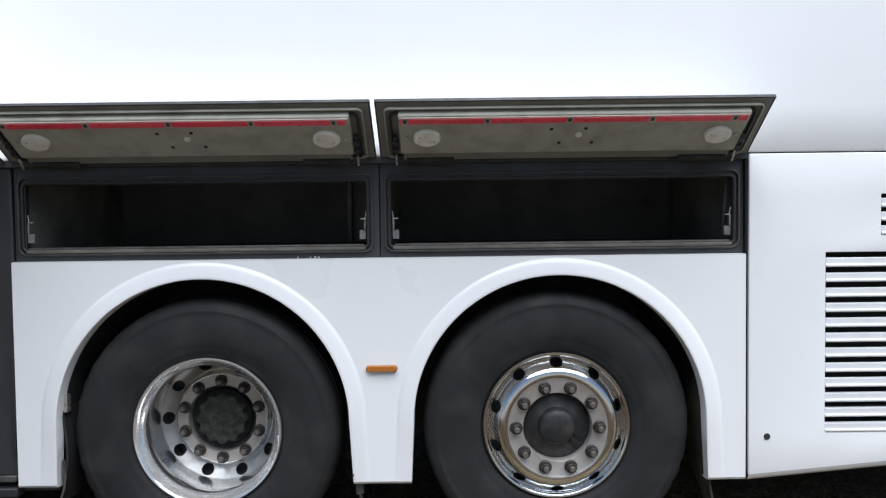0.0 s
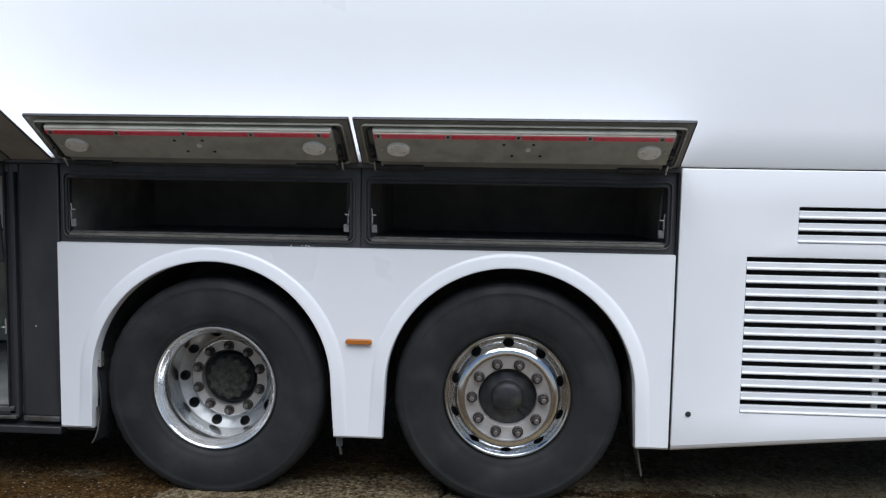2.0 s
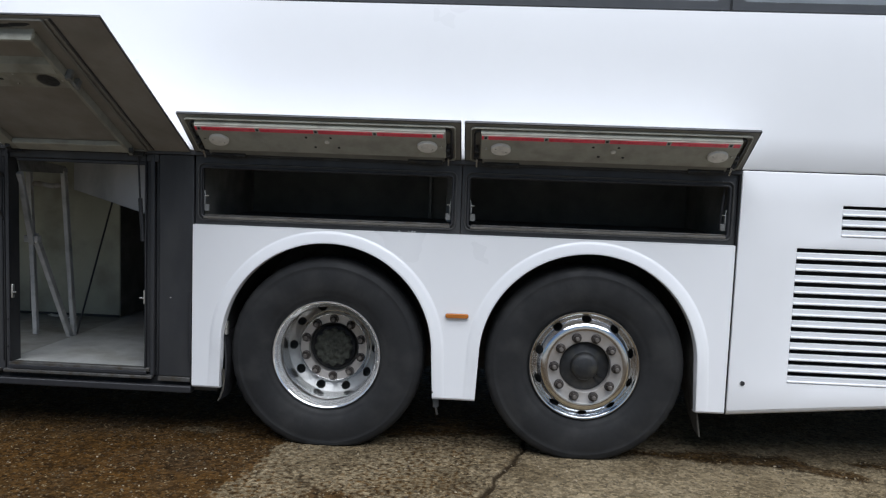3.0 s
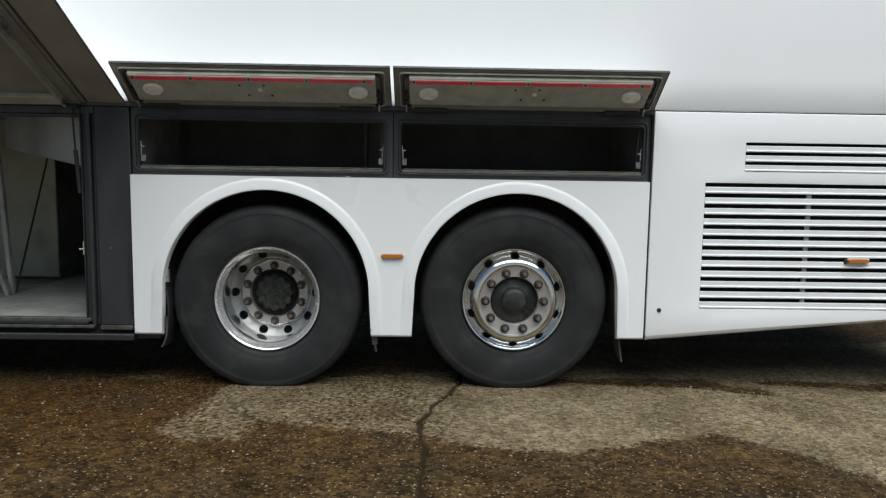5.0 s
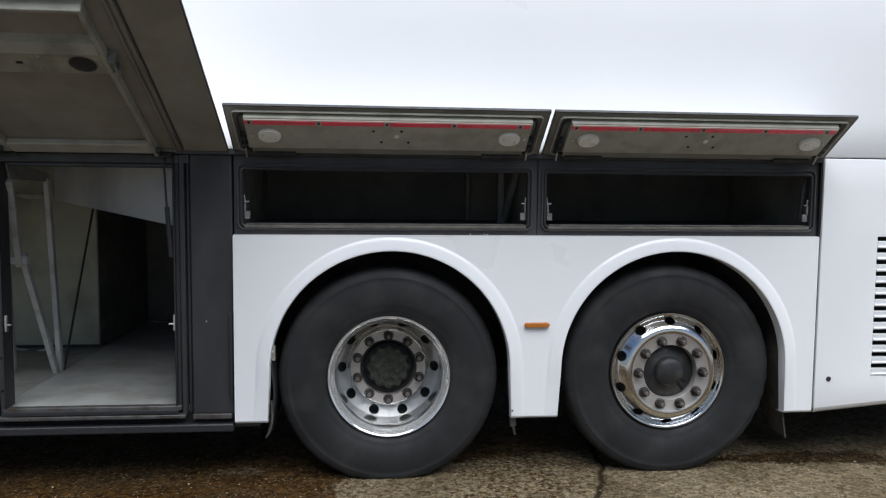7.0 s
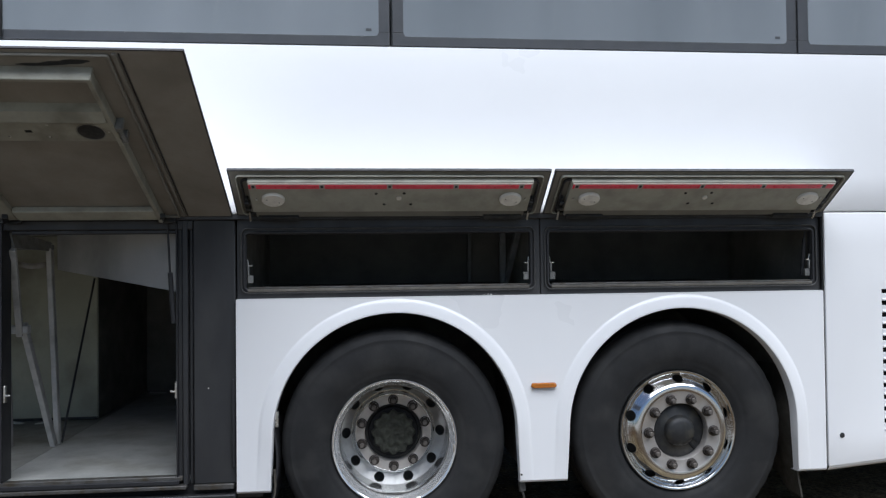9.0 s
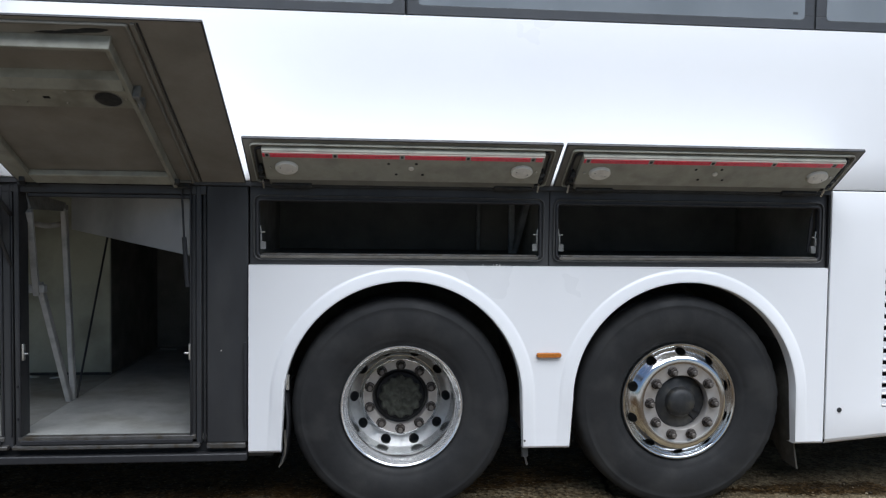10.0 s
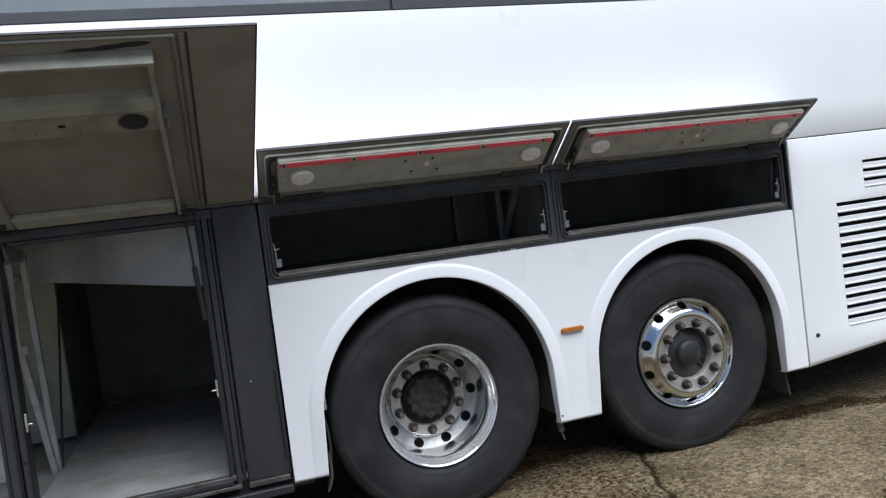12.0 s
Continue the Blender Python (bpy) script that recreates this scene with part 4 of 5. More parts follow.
    # bracket for the stay, hinge arms, smeared grease on the top beam
    bm = box(bmesh.new(), -0.304, -0.284, 0.632, 0.658, 0.0, 0.045, m)
    box(bm, -0.304, -0.280, 0.710, 0.730, 0.0, 0.050, m)
    bar(bm, m @ Vector((-0.292, 0.642, 0.040)), m @ Vector((-0.292, 0.724, 0.044)), 0.014, sides=10)
    part("stay_bracket", bm, LOCKER_STEEL, body, bevel=0.002)
    rnd = random.Random(8)
    for k in range(7):
        u, v = -0.47 + 0.024 * k + rnd.uniform(-0.02, 0.02), 1.010 + 0.0035 * k + rnd.uniform(-0.003, 0.003)
        part("grease_smear", disc(bmesh.new(), u, v, 0.0, rnd.uniform(0.03, 0.065), 0.0012 + 0.0003 * k, m, ry=rnd.uniform(0.004, 0.008)), HUB, body, "black smeared grease")
    for u in (-0.985, -0.325):
        bm = bar(bmesh.new(), m @ Vector((u, 0.0, 0.02)), m @ Vector((u + 0.03, 0.075, 0.036)), 0.022)
        box(bm, u - 0.02, u + 0.07, 0.0, 0.014, 0.0, 0.036, m)
        part("hinge_arm", bm, HUB, body, bevel=0.003)
    # the flap is a little wider at its free edge than at its hinge
    back = m.inverted()
    for ob in [body, *body.children_recursive]:
        for p in ob.data.vertices:
            q = back @ p.co
            p.co.x += q.y * (-0.042 + 0.064 * (q.x - x0) / (x1 - x0))
    return body


large_flap()


# ---- lifted luggage door in front of the windows ----
def lifted_door():
    y = -0.140
    bm = bmesh.new()
    prof = [(y + 0.075, 1.340), (y + 0.040, 1.336), (y + 0.018, 1.343), (y + 0.006, 1.359), (y, 1.395), (y - 0.003, 1.60), (y - 0.004, 2.00), (y, 2.45), (y + 0.01, 2.60), (y + 0.045, 2.61), (y + 0.045, 1.385)]
    ends = [[bm.verts.new((x, a, b)) for a, b in prof] for x in (-4.2, -2.0)]
    ends.append([bm.verts.new((-1.082 - 0.030 * (b - 1.34), a, b)) for a, b in prof])
    last = [bm.verts.new((-1.073 - 0.030 * (b - 1.34), a + 0.006, b)) for a, b in prof]
    ends.append(last)
    for p, q in zip(ends, ends[1:]):
        for i in range(len(prof)):
            j = (i + 1) % len(prof)
            bm.faces.new((p[i], p[j], q[j], q[i]))
    bm.faces.new(ends[0]), bm.faces.new(ends[-1])
    door = part("lifted_luggage_door", bm, WHITE, coach, "white luggage door lifted up in front of the windows", smooth=50)
    curve = bpy.data.curves.new("lettering", "FONT")
    curve.body, curve.size, curve.extrude, curve.space_character = "UW.16040 KGS", 0.0345, 0.0006, 1.12
    tmp = bpy.data.objects.new("lettering", curve)
    scene.collection.objects.link(tmp)
    bpy.context.view_layer.update()
    me = bpy.data.meshes.new_from_object(tmp.evaluated_get(bpy.context.evaluated_depsgraph_get()))
    bpy.data.objects.remove(tmp)
    me.materials.clear()
    me.materials.append(INK)
    ob = new("lettering", me)
    ob.matrix_world = pose(-1.404, y - 0.0028, 1.412, 90, -1.2, 0) @ Matrix.Scale(0.246 / max(v.co.x for v in me.vertices), 4) @ Matrix.Scale(0.88, 4, (0, 1, 0))
    ob.parent = door
    tagged(ob, "small black weight marking")
    bm = bar(bmesh.new(), (-1.075, -0.09, 1.375), (-1.055, 0.03, 1.16), 0.010, 0.014)
    part("swing_arm", bm, FRAME, door, bevel=0.003)
    bm = bar(bmesh.new(), (-1.075, -0.09, 1.50), (-1.055, 0.03, 1.40), 0.014, 0.02)
    part("swing_arm", bm, FRAME, door, bevel=0.003)


lifted_door()


# ---- luggage bay ----
def build_bay():
    # next bay's floor: the lifted door's shade is put into its colour
    floor = part("bay_floor", a_box(-3.4, -1.064, 0.045, 2.44, FLOOR - 0.035, FLOOR - 0.004), BAY_FLOOR_WORN_SHADED, coach, "worn brown luggage bay floor, painted darker for shade")
    part("bay_floor", a_box(-1.062, -0.10, 0.045, 2.44, FLOOR - 0.035, FLOOR - 0.004), BAY_FLOOR, coach, "scuffed pale grey luggage bay floor")
    part("bay_ceiling", a_box(-7.4, -0.02, 0.05, 2.44, 1.535, 1.548), BAY_LINING, coach)
    wall = part("bay_back_wall", a_box(-3.03, -1.092, 1.385, 2.39, FLOOR - 0.004, 1.535), BAY_WALL, coach, "dull grey-green box that closes the back of the bay", bevel=0.006)
    part("wall_foot", a_box(-3.03, -1.092, 1.377, 1.385, FLOOR - 0.002, FLOOR + 0.014), HUB, wall, bevel=0.002)
    # averted end of the box: shade painted on as a darker sheet
    part("wall_end", a_box(-1.092, -1.088, 1.390, 2.39, FLOOR, 1.53), BAY_DARK, wall, "end sheet of the box, its shade painted dark")
    part("wall_seam", a_box(-1.772, -1.765, 1.381, 1.385, FLOOR + 0.02, 0.98), OLIVE_DARK, wall)
    part("bay_side_wall", a_box(-3.45, -3.40, 0.05, 2.44, 0.35, 1.53), BAY_LINING, coach)
    # deep walls take the darker lining, shade included in its colour
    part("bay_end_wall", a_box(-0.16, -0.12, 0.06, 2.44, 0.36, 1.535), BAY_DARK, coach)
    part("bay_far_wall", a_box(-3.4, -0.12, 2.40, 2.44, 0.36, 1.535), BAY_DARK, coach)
    part("front_body_shell", a_box(-7.5, -3.45, 0.0, 0.04, 0.30, 1.545), FRAME, coach)
    # pillars
    pts = [(-1.108, 0.022), (-1.050, 0.022), (-1.050, 0.042), (-1.040, 0.042), (-1.040, 0.014), (-1.014, 0.014), (-1.014, 0.10), (-1.108, 0.10)]
    bm = bmesh.new()
    low, top = ([bm.verts.new((x, y, z)) for x, y in pts] for z in (0.335, 1.548))
    bm.faces.new(low), bm.faces.new(top)
    for i in range(len(pts)):
        k = (i + 1) % len(pts)
        bm.faces.new((low[i], low[k], top[k], top[i]))
    pillar = part("bay_pillar", bm, FRAME, coach, "anthracite pillar between two luggage bays", bevel=0.004)
    for x, y in ((-1.098, 0.014), (-1.062, 0.014), (-1.020, 0.005)):
        part("pillar_seal", a_box(x, x + 0.007, y, y + 0.012, 0.39, 1.54), RUBBER, pillar, bevel=0.002)
    for z in (0.47, 0.62):
        part("screw_head", disc(bmesh.new(), -1.029, z, 0.0, 0.006, 0.003, Matrix(((1, 0, 0, 0), (0, 0, -1, 0.014), (0, 1, 0, 0), (0, 0, 0, 1))), seg=10), BLACK, pillar)
    post = part("rear_pillar", a_box(-0.192, -0.002, 0.024, 0.10, 0.345, 1.55), FRAME, coach, "anthracite panel beside the wheel arch", bevel=0.006)
    bm = box(bmesh.new(), -0.262, -0.240, 0.030, 0.09, 0.37, 1.545)
    box(bm, -0.238, -0.214, 0.018, 0.09, 0.345, 1.548)
    box(bm, -0.212, -0.196, 0.040, 0.09, 0.345, 1.548)
    part("door_post", bm, FRAME, coach, "folded anthracite door post", bevel=0.004)
    part("post_seal", a_box(-0.266, -0.258, 0.012, 0.030, 0.38, 1.54), RUBBER, post, bevel=0.003)
    part("edge_bumper", a_box(-0.020, -0.006, 0.010, 0.024, 0.42, 0.82), RUBBER, post, bevel=0.003)
    part("rivet", disc(bmesh.new(), -0.125, 0.78, 0.0, 0.0032, 0.002, Matrix(((1, 0, 0, 0), (0, 0, -1, 0.024), (0, 1, 0, 0), (0, 0, 0, 1))), seg=8), PALE, post)
    bm = bmesh.new()
    ring = []
    for k in range(28):
        a = 2 * math.pi * k / 28
        r = 1 + 0.22 * math.sin(3 * a + 1) + 0.16 * math.sin(7 * a) + 0.10 * math.sin(11 * a + 2)
        ring.append(bm.verts.new((-1.36 + 0.20 * r * math.cos(a), 0.185 + 0.065 * r * math.sin(a), FLOOR - 0.0025)))
    bm.faces.new(ring)
    part("rust_stain", bm, STAIN, floor, "brown rust stain")
    # head rails
    bm = box(bmesh.new(), -3.4, -0.192, 0.020, 0.09, 1.505, 1.548)
    box(bm, -0.984, -0.262, 0.030, 0.06, 1.486, 1.505)
    part("head_rail", bm, FRAME, coach, bevel=0.004)
    # sills, seals and the black rail below
    for a, b in ((-3.4, -1.090), (-1.030, -0.240)):
        sill = part("bay_sill", a_box(a, b, 0.012, 0.05, 0.366, 0.388), SILL, coach, "scuffed metal sill of the luggage bay", bevel=0.004)
        part("sill_seal", a_box(a + 0.012, b - 0.012, 0.003, 0.014, 0.352, 0.372), RUBBER, sill, bevel=0.003)
        part("sill_lip", a_box(a - 0.02, b + 0.02, -0.004, 0.04, 0.332, 0.349), SILL, sill, bevel=0.003)
    part("lower_rail", a_box(-7.4, -0.004, 0.002, 0.06, 0.262, 0.300), RUBBER, coach, "black lower rail of the coach", bevel=0.006)
    part("lower_rail_back", a_box(-7.4, -0.004, 0.045, 0.10, 0.28, 0.36), BLACK, coach)
    part("sill_step", a_box(-0.19, -0.012, 0.010, 0.05, 0.322, 0.346), SILL, coach, bevel=0.003)
    part("bay_belly", a_box(-7.4, 0.10, 0.12, 2.44, 0.25, 0.33), WELL, coach)
    # sloping grey cover below the head rail
    bm = bmesh.new()
    v = [bm.verts.new((x, y + t, z)) for t in (0, 0.012) for x, y, z in ((-1.085, 0.77, 1.53), (-1.085, 0.77, 1.326), (-0.286, 0.085, 1.221), (-0.266, 0.085, 1.221), (-0.266, 0.085, 1.53))]
    bm.faces.new(v[:5]), bm.faces.new(v[5:])
    for i in range(5):
        bm.faces.new((v[i], v[(i + 1) % 5], v[5 + (i + 1) % 5], v[5 + i]))
    part("cover_plate", bm, BAY_COVER, coach, "grey sheet cover with a slanting lower edge", bevel=0.003)
    # folding support frame: two bars meet at a foot, the front one jointed at a knee
    foot = Vector((-1.076, 0.700, FLOOR))
    knee = Vector((-1.056, 0.309, 1.045))
    head = Vector((-1.005, 0.090, 1.425))
    part("support_bar", bar(bmesh.new(), foot, knee + Vector((0, 0, 0.02)), 0.040, 0.028), STEEL, coach, "grey steel support bar", bevel=0.004)
    part("support_bar", bar(bmesh.new(), knee - Vector((0.010, 0.012, 0.03)), head, 0.040, 0.028), STEEL, coach, "grey steel support bar", bevel=0.004)
    part("support_bar", bar(bmesh.new(), foot + Vector((0.010, 0.03, 0.0)), (-1.064, 0.620, 1.440), 0.036, 0.028), STEEL, coach, "grey steel support bar", bevel=0.004)
    part("knee_bracket", a_box(-1.105, -1.022, 0.275, 0.318, 1.022, 1.062), STEEL, coach, bevel=0.005)
    # gusset and cross piece at the head of the frame
    bm = bmesh.new()
    tri_a = [(-1.020, 0.080, 1.515), (-1.000, 0.080, 1.430), (-1.070, 0.640, 1.425), (-1.070, 0.640, 1.470)]
    v = [bm.verts.new((x + t, y, z)) for t in (0, 0.008) for x, y, z in tri_a]
    bm.faces.new(v[:4]), bm.faces.new(v[4:])
    for i in range(4):
        bm.faces.new((v[i], v[(i + 1) % 4], v[4 + (i + 1) % 4], v[4 + i]))
    part("frame_gusset", bm, LOCKER_STEEL, coach, "dark steel gusset at the head of the support frame")
    part("frame_head", bar(bmesh.new(), (-1.32, 0.62, 1.445), (-1.045, 0.62, 1.445), 0.026), LOCKER_STEEL, coach, bevel=0.003)
    bm = bmesh.new()
    last = Vector((-1.30, 0.66, 1.352))
    for k in range(1, 9):
        p = Vector((-1.30 + 0.026 * k, 0.66, 1.352 + 0.006 * math.sin(k * 0.9)))
        bar(bm, last, p, 0.030, 0.026, sides=10)
        last = p
    part("padding_roll", bm, STAIN, coach, "tan padding roll under the frame head")
    part("frame_post_back", bar(bmesh.new(), (-1.30, 0.64, 1.50), (-1.30, 0.70, FLOOR), 0.030), STEEL, coach, bevel=0.003)
    bm = bar(bmesh.new(), (-1.040, 1.190, 1.270), (-1.050, 0.735, 0.395), 0.012, sides=8)
    part("stay_rod", bm, RUBBER, coach, "thin black stay rod")
    # black gas strut by the door post
    bm = bar(bmesh.new(), (-0.300, 0.010, 1.535), (-0.290, 0.012, 1.30), 0.010, sides=8)
    bar(bm, (-0.290, 0.012, 1.31), (-0.276, 0.015, 1.08), 0.022, sides=10)
    part("gas_strut", bm, RUBBER, coach, "black gas strut")
    # catches on the posts
    for x, s in ((-0.262, -1), (-1.010, 1)):
        bm = box(bmesh.new(), min(x, x + s * 0.010), max(x, x + s * 0.010), 0.012, 0.030, 0.740, 0.815)
        bar(bm, (x, 0.018, 0.770), (x + s * 0.030, 0.012, 0.772), 0.010, sides=8)
        part("catch_plate", bm, CHROME, coach, "worn bright catch", bevel=0.002)
    # dark unit hung from the ceiling of the next bay, with its hoses
    bm = bmesh.new()
    prof = [(-1.83, 1.48), (-1.84, 1.33), (-1.80, 1.25), (-1.775, 1.185), (-1.70, 1.150), (-1.655, 1.112), (-1.56, 1.105), (-1.52, 1.150), (-1.475, 1.175), (-1.455, 1.30), (-1.44, 1.48)]
    prism(bm, prof, 0.46, 0.66)
    unit = part("hanging_unit", bm, DEVICE, coach, "blue-black unit hung from the bay ceiling", bevel=0.02)
    part("cap", a_box(-1.870, -1.795, 0.46, 0.54, 1.235, 1.285), PALE, unit, bevel=0.012)
    part("knob", a_box(-1.47, -1.425, 0.49, 0.55, 1.165, 1.20), DEVICE, unit, bevel=0.012)
    part("valve", a_box(-1.262, -1.222, 0.29, 0.33, 1.140, 1.235), DEVICE, unit, "dark valve hung beside the unit", bevel=0.010)
    part("valve_hose", bar(bmesh.new(), (-1.240, 0.31, 1.23), (-1.285, 0.36, 1.50), 0.016, sides=8), RUBBER, unit)
    part("tag", a_box(-1.595, -1.555, 0.452, 0.458, 1.10, 1.12), PALE, unit)
    bm = bmesh.new()
    last = Vector((-1.755, 0.50, 1.19))
    for k in range(1, 9):
        p = Vector((-1.755 + 0.028 * math.sin(k * 0.38), 0.50 + 0.003 * k, 1.19 - k * 0.036))
        bar(bm, last, p, 0.013, sides=8)
        last = p
    part("hose", bm, RUBBER, unit, "black hose end hanging down")
    bm = bmesh.new()
    last = Vector((-1.45, 0.60, 1.17))
    for k in range(1, 12):
        q = k / 11
        p = Vector((-1.45 - 0.045 * q - 0.015 * math.sin(q * 3), 0.60 + 0.10 * q, 1.17 - 0.56 * q))
        bar(bm, last, p, 0.009, sides=6)
        last = p
    part("cable", bm, RUBBER, unit, "thin black cable")


build_bay()


def scrap(x, y, w, d, turn):
    bm = a_box(-w, w, -d, d, 0, 0.004)
    for v in bm.verts:
        v.co.z += 0.006 * math.sin(v.co.x * 90)
    ob = part("litter_scrap", bm, SCRAP, None, bevel=0.0)
    ob.matrix_world = pose(x, y, FLOOR - 0.003, 0, 0, turn)
    tagged(ob, "small pale scrap lying on the bay floor", "litter", "litter on the bay floor")


for s in ((-0.98, 2.30, 0.060, 0.018, 8), (-1.55, 1.33, 0.05, 0.018, -12), (-1.40, 1.30, 0.030, 0.014, 20)):
    scrap(*s)


# ---- wheels ----
def tyre_mesh(rz):
    """A worn truck tyre: beads, sidewall ribs, rounded shoulder, circumferential grooves; flattened where it stands."""
    prof = [(0.278, 0.13), (0.287, 0.100), (0.2975, 0.078), (0.308, 0.067), (0.318, 0.0625), (0.326, 0.057), (0.333, 0.057), (0.345, 0.051), (0.37, 0.045), (0.40, 0.042), (0.430, 0.0425), (0.460, 0.045), (0.480, 0.0485), (0.4835, 0.0475), (0.487, 0.049),
            (0.503, 0.053), (0.516, 0.060), (0.5255, 0.073), (0.530, 0.092), (0.532, 0.125), (0.524, 0.127), (0.524, 0.135), (0.533, 0.137), (0.5335, 0.19), (0.525, 0.192), (0.525, 0.20), (0.5335, 0.202), (0.533, 0.26), (0.527, 0.30),
            (0.505, 0.33), (0.45, 0.345), (0.36, 0.34), (0.29, 0.31)]
    bm = lathe(bmesh.new(), [(r if r < 0.45 else 0.45 + (r - 0.45) * 0.99, y) for r, y in prof], 120)
    for v in bm.verts:
        low = -rz + 0.001
        r = math.hypot(v.co.x, v.co.z)
        step = round(math.atan2(v.co.z, v.co.x) / (2 * math.pi) * 120)
        if step % 3 == 0 and 0.495 < r < 0.529 and v.co.y < 0.1:
            v.co.x, v.co.z = v.co.x * (1 - 0.0035 / r), v.co.z * (1 - 0.0035 / r)
        if v.co.z < low + 0.02 and r > 0.4:
            k = max(0.0, (low + 0.02) - v.co.z)
            v.co.z = max(v.co.z, low)
            v.co.y += (-0.010 if v.co.y < 0.19 else 0.010) * min(1, k / 0.05)
    return bm


def nut_mesh():
    bm = bmesh.new()
    lathe(bm, [(0.0255, 0.0), (0.0255, -0.005), (0.021, -0.008)], 20)
    rings = [[bm.verts.new((r * math.cos(math.pi * k / 3), y, r * math.sin(math.pi * k / 3))) for k in range(6)] for r, y in ((0.0205, -0.006), (0.0205, -0.029), (0.0175, -0.032))]
    for a, b in zip(rings, rings[1:]):
        for k in range(6):
            bm.faces.new((a[k], a[(k + 1) % 6], b[(k + 1) % 6], b[k]))
    bm.faces.new(rings[-1])
    lathe(bm, [(0.0115, -0.031), (0.0115, -0.043), (0.009, -0.046), (0.0, -0.046)], 14)
    return bm


def build_wheel(cx, cz, dished):
    if dished:
        outer = [(0.288, 0.16), (0.291, 0.11), (0.296, 0.082), (0.302, 0.074), (0.303, 0.064), (0.2995, 0.059), (0.296, 0.0595), (0.290, 0.066), (0.283, 0.079), (0.2735, 0.093), (0.2670, 0.102), (0.2665, 0.106), (0.2650, 0.109), (0.2655, 0.160), (0.2660, 0.235), (0.2660, 0.260), (0.266, 0.270)]
        inner = [(0.214, 0.305), (0.206, 0.302), (0.2015, 0.292), (0.1995, 0.276), (0.197, 0.2695), (0.193, 0.268), (0.149, 0.268), (0.146, 0.272), (0.146, 0.34)]
        band, size, phase = (0.266, 0.270, 0.214, 0.305), 0.0265, math.radians(0)
        face_y, nut_r, nut_phase = 0.268, 0.168, math.radians(90)
        label = "deep-dished polished aluminium drive wheel"
        hub = [(0.145, 0.34), (0.144, 0.312), (0.132, 0.310), (0.126, 0.300)]
    else:
        outer = [(0.288, 0.16), (0.290, 0.11), (0.294, 0.084), (0.2985, 0.076), (0.2995, 0.066), (0.295, 0.060), (0.287, 0.060), (0.281, 0.066), (0.2805, 0.076), (0.2795, 0.081), (0.278, 0.083)]
        inner = [(0.236, 0.037), (0.230, 0.0315), (0.222, 0.0285), (0.208, 0.0280), (0.200, 0.0295), (0.192, 0.033), (0.140, 0.034), (0.137, 0.038), (0.136, 0.09)]
        band, size, phase = (0.278, 0.083, 0.236, 0.037), 0.0265, math.radians(90)
        face_y, nut_r, nut_phase = 0.033, 0.166, math.radians(72)
        label = "polished aluminium trailing wheel with a raised face"
        hub = [(0.136, 0.11), (0.135, 0.078), (0.126, 0.070), (0.086, 0.064), (0.077, 0.060), (0.073, 0.046), (0.069, 0.034), (0.060, 0.026), (0.044, 0.0215), (0.034, 0.0205), (0.031, 0.0195), (0.0, 0.0190)]
    size_down = 0.977 if dished else 0.984
    outer, inner, hub = ([(r * size_down, y) for r, y in line] for line in (outer, inner, hub))
    band = (band[0] * size_down, band[1], band[2] * size_down, band[3])
    nut_r *= size_down
    split = 6 if dished else 5
    bm = bmesh.new()
    lathe(bm, outer[11:] if dished else outer, 120)
    lathe(bm, inner[:split], 120)
    wheel = part("wheel", bm, ALLOY_DISH if dished else ALLOY, coach, label, smooth=50, at=(cx, 0, cz))
    if dished:
        part("rim_flange", lathe(bmesh.new(), outer[:12], 120), ALLOY_LIP, wheel, "bright polished rim flange", smooth=50)
    lining = bmesh.new()
    disc_ob = part("disc", pierced_band(bmesh.new(), *band, 10, size, phase, walls=lining), ALLOY_DISC if dished else ALLOY, wheel, "pierced aluminium disc", smooth=0)
    cone_normals(disc_ob, *band)
    edge = part("hole_lining", lining, HUB, wheel, smooth=60)
    for k in range(1, 10):
        twin(edge, (0, 0, 0), wheel).rotation_euler = (0, k * math.pi / 5, 0)
    part("bolt_face", lathe(bmesh.new(), inner[split - 1:], 96), ALLOY_FACE, wheel, "dull brushed bolt ring", smooth=40)
    part("tyre", tyre_mesh(cz), TYRE, wheel, "worn black tyre, dusty on its side", smooth=50)
    part("hub", lathe(bmesh.new(), hub, 64), HUB, wheel, "dark greasy hub", smooth=40)
    turn = Matrix(((1, 0, 0, 0), (0, 0, -1, 0), (0, 1, 0, 0), (0, 0, 0, 1)))
    if dished:
        part("hub_cap", lathe(bmesh.new(), [(0.128, 0.330), (0.126, 0.300), (0.120, 0.290), (0.100, 0.286), (0.0, 0.2855)], 48), BLACK, wheel, "black hub recess", smooth=40)
        # scalloped boss in the middle of the cap
        bm = bmesh.new()
        rings = []
        for r, y in ((0.098, 0.286), (0.097, 0.263), (0.093, 0.257), (0.086, 0.2555), (0.080, 0.2565), (0.074, 0.2580), (0.068, 0.2600), (0.062, 0.2600), (0.056, 0.2570), (0.050, 0.2540), (0.044, 0.2535), (0.036, 0.2550), (0.026, 0.2560), (0.014, 0.2540)):
            ring = []
            for k in range(96):
                a = 2 * math.pi * k / 96
                g = 1.07 * r + (0.007 * math.cos(12 * a) if r > 0.07 else 0.0)
                knob = 0.0035 * math.cos(12 * a) * math.exp(-(((r - 0.080) / 0.012) ** 2)) + 0.0022 * math.sin(5 * a + 90 * r) + 0.0015 * math.sin(9 * a - 140 * r)
                ring.append(bm.verts.new((g * math.cos(a), y - knob, g * math.sin(a))))
            rings.append(ring)
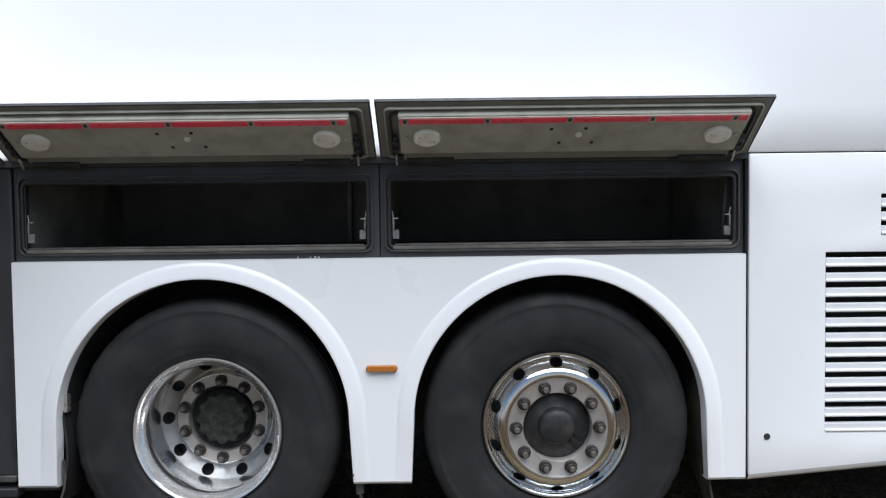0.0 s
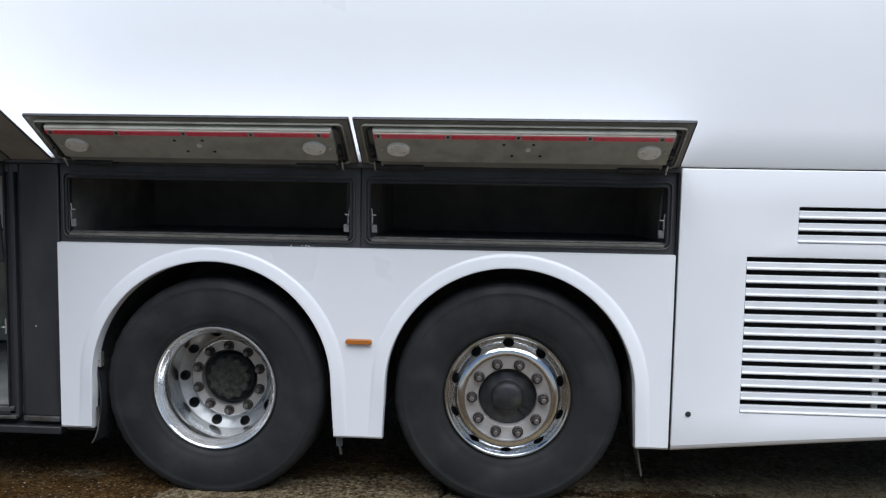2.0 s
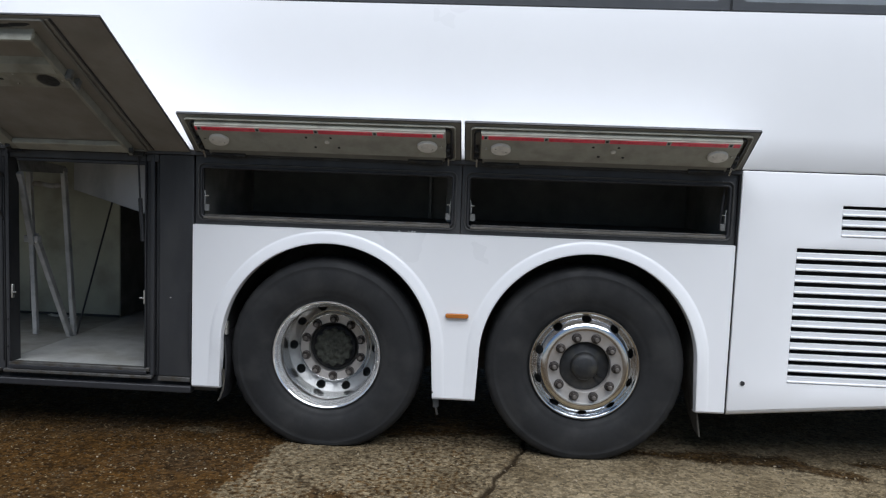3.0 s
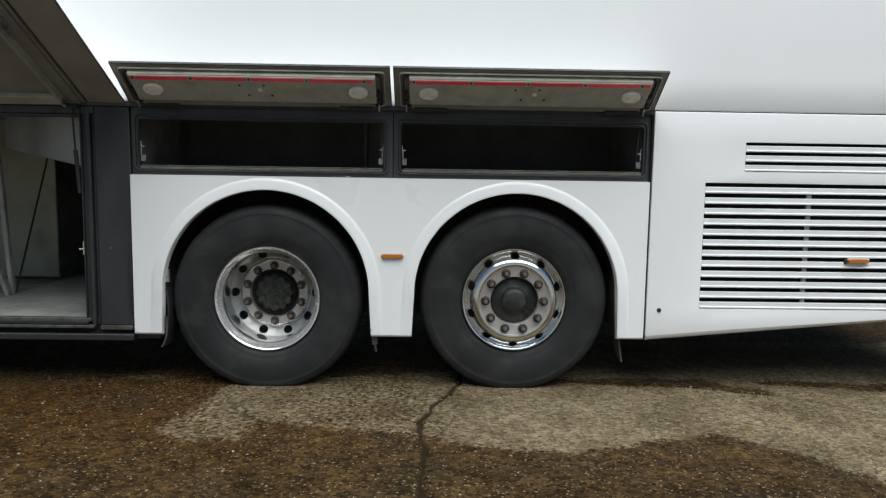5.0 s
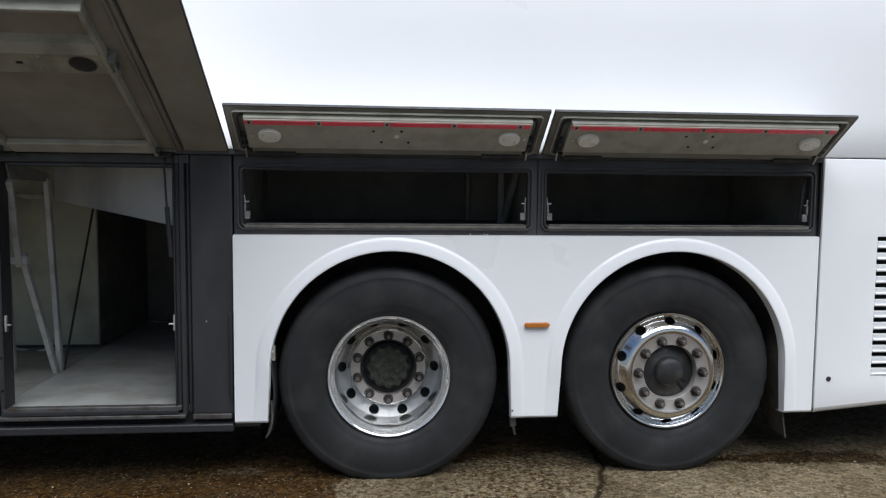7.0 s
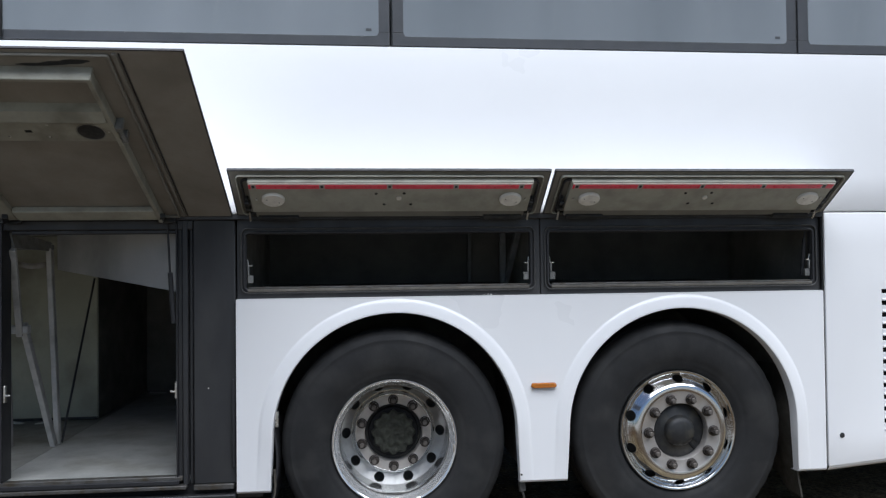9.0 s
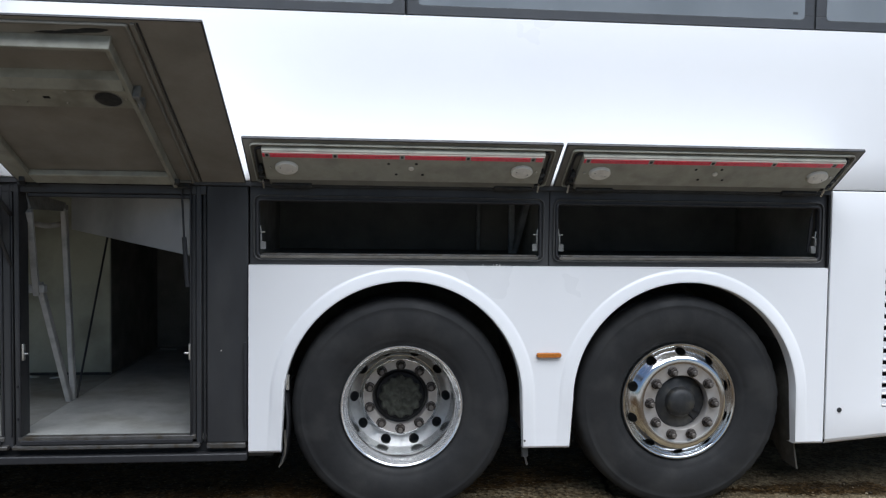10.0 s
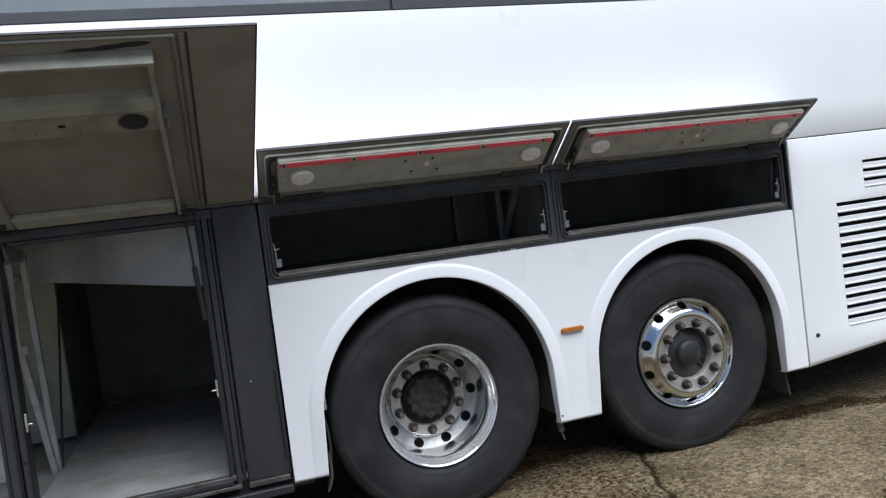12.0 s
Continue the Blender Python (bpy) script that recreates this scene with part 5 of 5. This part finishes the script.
        for p, q in zip(rings, rings[1:]):
            for k in range(96):
                bm.faces.new((p[k], p[(k + 1) % 96], q[(k + 1) % 96], q[k]))
        bm.faces.new(rings[-1])
        part("hub_boss", bm, CAP, wheel, "scalloped cast boss", smooth=30)
    else:
        for a in (-0.50, -0.85):
            part("hub_rib", bar(bmesh.new(), (0.078 * math.cos(a), 0.060, 0.078 * math.sin(a)), (0.124 * math.cos(a), 0.067, 0.124 * math.sin(a)), 0.009), BLACK, wheel)
    # brake drum and barrel behind the openings
    part("drum", lathe(bmesh.new(), [(0.290, 0.29), (0.275, 0.37), (0.10, 0.375)] if dished else [(0.276, 0.12), (0.268, 0.16), (0.11, 0.165)], 48), WELL, wheel)
    first = None
    for k in range(10):
        a = nut_phase + 2 * math.pi * k / 10
        at = (nut_r * math.cos(a), face_y, nut_r * math.sin(a))
        if first is None:
            first = part("wheel_nut", nut_mesh(), NUT, wheel, at=at)
            first.rotation_euler = (0, 0.4, 0)
            first.data.materials.append(STUD)
            for f in first.data.polygons:
                f.material_index = int(f.center.y < -0.034)
        else:
            o = twin(first, at, wheel)
            o.rotation_euler = (0, k * 1.7, 0)
    if dished:
        part("balance_weight", a_box(0.276, 0.284, 0.064, 0.082, -0.060, -0.020), CHROME, wheel, bevel=0.002)
    return wheel


build_wheel(0.722, 0.496, True)
build_wheel(2.112, 0.507, False)


def wheel_well(cx):
    bm = bmesh.new()
    pts = [(cx - 0.63, 0.30)] + [(cx + 0.63 * math.cos(math.pi * (1 - k / 24)), 0.545 + 0.605 * math.sin(math.pi * (1 - k / 24))) for k in range(25)] + [(cx + 0.63, 0.30)]
    a = [bm.verts.new((x, 0.045, z)) for x, z in pts]
    b = [bm.verts.new((x, 0.95, z)) for x, z in pts]
    for i in range(len(pts) - 1):
        bm.faces.new((a[i], a[i + 1], b[i + 1], b[i]))
    bm.faces.new(b)
    part("wheel_well", bm, WELL, coach, "sooty black wheel well", smooth=60)
    part("axle", bar(bmesh.new(), (cx, 0.30, 0.505), (cx, 2.3, 0.505), 0.16, sides=14), WELL, coach)


for c in ARCHES:
    wheel_well(c)


def mud_flap(x, y, z0, z1, w, lean, bulge, label, material):
    """A ragged rubber flap hanging behind a wheel."""
    bm = bmesh.new()
    n = 8
    left, right = [], []
    for k in range(n + 1):
        s = k / n
        z = z1 + (z0 - z1) * s
        dx = lean * s * s + bulge * math.sin(math.pi * s)
        tatter = 0.006 * math.sin(s * 17 + x * 9)
        left.append((x + dx, y, z)), right.append((x + dx + 0.012, y + w * (1 - 0.65 * s**3) + tatter, z))
    v = [[bm.verts.new(Vector(p) + Vector((t, 0, 0))) for p in side] for side in (left, right) for t in (0, 0.009)]
    for a, b in ((0, 1), (1, 3), (3, 2), (2, 0)):
        for k in range(n):
            bm.faces.new((v[a][k], v[a][k + 1], v[b][k + 1], v[b][k]))
    bm.faces.new((v[0][-1], v[1][-1], v[3][-1], v[2][-1])), bm.faces.new((v[0][0], v[1][0], v[3][0], v[2][0]))
    return part("mud_flap", bm, material, coach, label, smooth=60)


mud_flap(0.158, 0.030, 0.228, 0.60, 0.30, -0.016, 0.022, "tattered black rubber mud flap", RUBBER)
bm = bmesh.new()
edge = [Vector(c) for c in ((0.168, 0.026, 0.400), (0.172, 0.024, 0.330), (0.168, 0.022, 0.285), (0.156, 0.020, 0.248), (0.142, 0.020, 0.226))]
for p, q in zip(edge, edge[1:]):
    bar(bm, p, q, 0.007, 0.010)
part("flap_edge", bm, MUD, coach, "mud-stained curled flap edge")
mud_flap(2.682, 0.045, 0.158, 0.90, 0.42, 0.048, -0.012, "tattered mud-stained rubber flap", MUD)
bm = bar(bmesh.new(), (1.325, 0.06, 0.31), (1.328, 0.05, 0.245), 0.018, 0.03)
bar(bm, (1.328, 0.05, 0.25), (1.338, 0.045, 0.205), 0.010, 0.012)
part("hanging_bracket", bm, SILL, coach, bevel=0.002)
part("arch_clip", a_box(0.172, 0.186, 0.030, 0.06, 0.59, 0.66), CHROME, coach, bevel=0.002)


# ---- loose grit on the yard ----
def build_grit():
    rnd = random.Random(11)
    verts, faces = [], []
    for _ in range(4200):
        x, y = rnd.uniform(-1.7, 4.4), -2.0 + 2.25 * rnd.random()
        r = 0.0018 + 0.0062 * rnd.random() ** 3
        base, a0, high = len(verts), rnd.random() * 6, rnd.uniform(0.35, 0.7)
        for ring, z in ((1.0, -0.006), (0.92, -0.004 + 0.45 * r * high), (0.55, -0.004 + r * high)):
            for k in range(5):
                g = r * ring * rnd.uniform(0.55, 1.3)
                verts.append((x + g * math.cos(a0 + k * 1.257), y + g * 0.85 * math.sin(a0 + k * 1.257), z))
        for k in range(5):
            for q in (0, 5):
                faces.append((base + q + k, base + q + (k + 1) % 5, base + q + 5 + (k + 1) % 5, base + q + 5 + k))
        faces.append(tuple(base + 10 + k for k in range(5)))
    me = bpy.data.meshes.new("grit")
    me.from_pydata(verts, [], faces)
    m = bpy.data.materials.new("mixed_grit")
    m.use_nodes = True
    n, l = m.node_tree.nodes, m.node_tree.links
    r = n.new("ShaderNodeValToRGB")
    r.color_ramp.elements[0].color, r.color_ramp.elements[1].color = (0.035, 0.024, 0.013, 1), (0.30, 0.245, 0.165, 1)
    r.color_ramp.elements[0].position = 0.4
    l.new(n.new("ShaderNodeNewGeometry").outputs["Random Per Island"], r.inputs[0])
    l.new(r.outputs[0], n["Principled BSDF"].inputs["Base Color"])
    n["Principled BSDF"].inputs["Roughness"].default_value = 0.75
    me.materials.append(m)
    tagged(new("grit", me), "loose pale and brown grit scattered over the yard", "grit", kind="stuff")


build_grit()
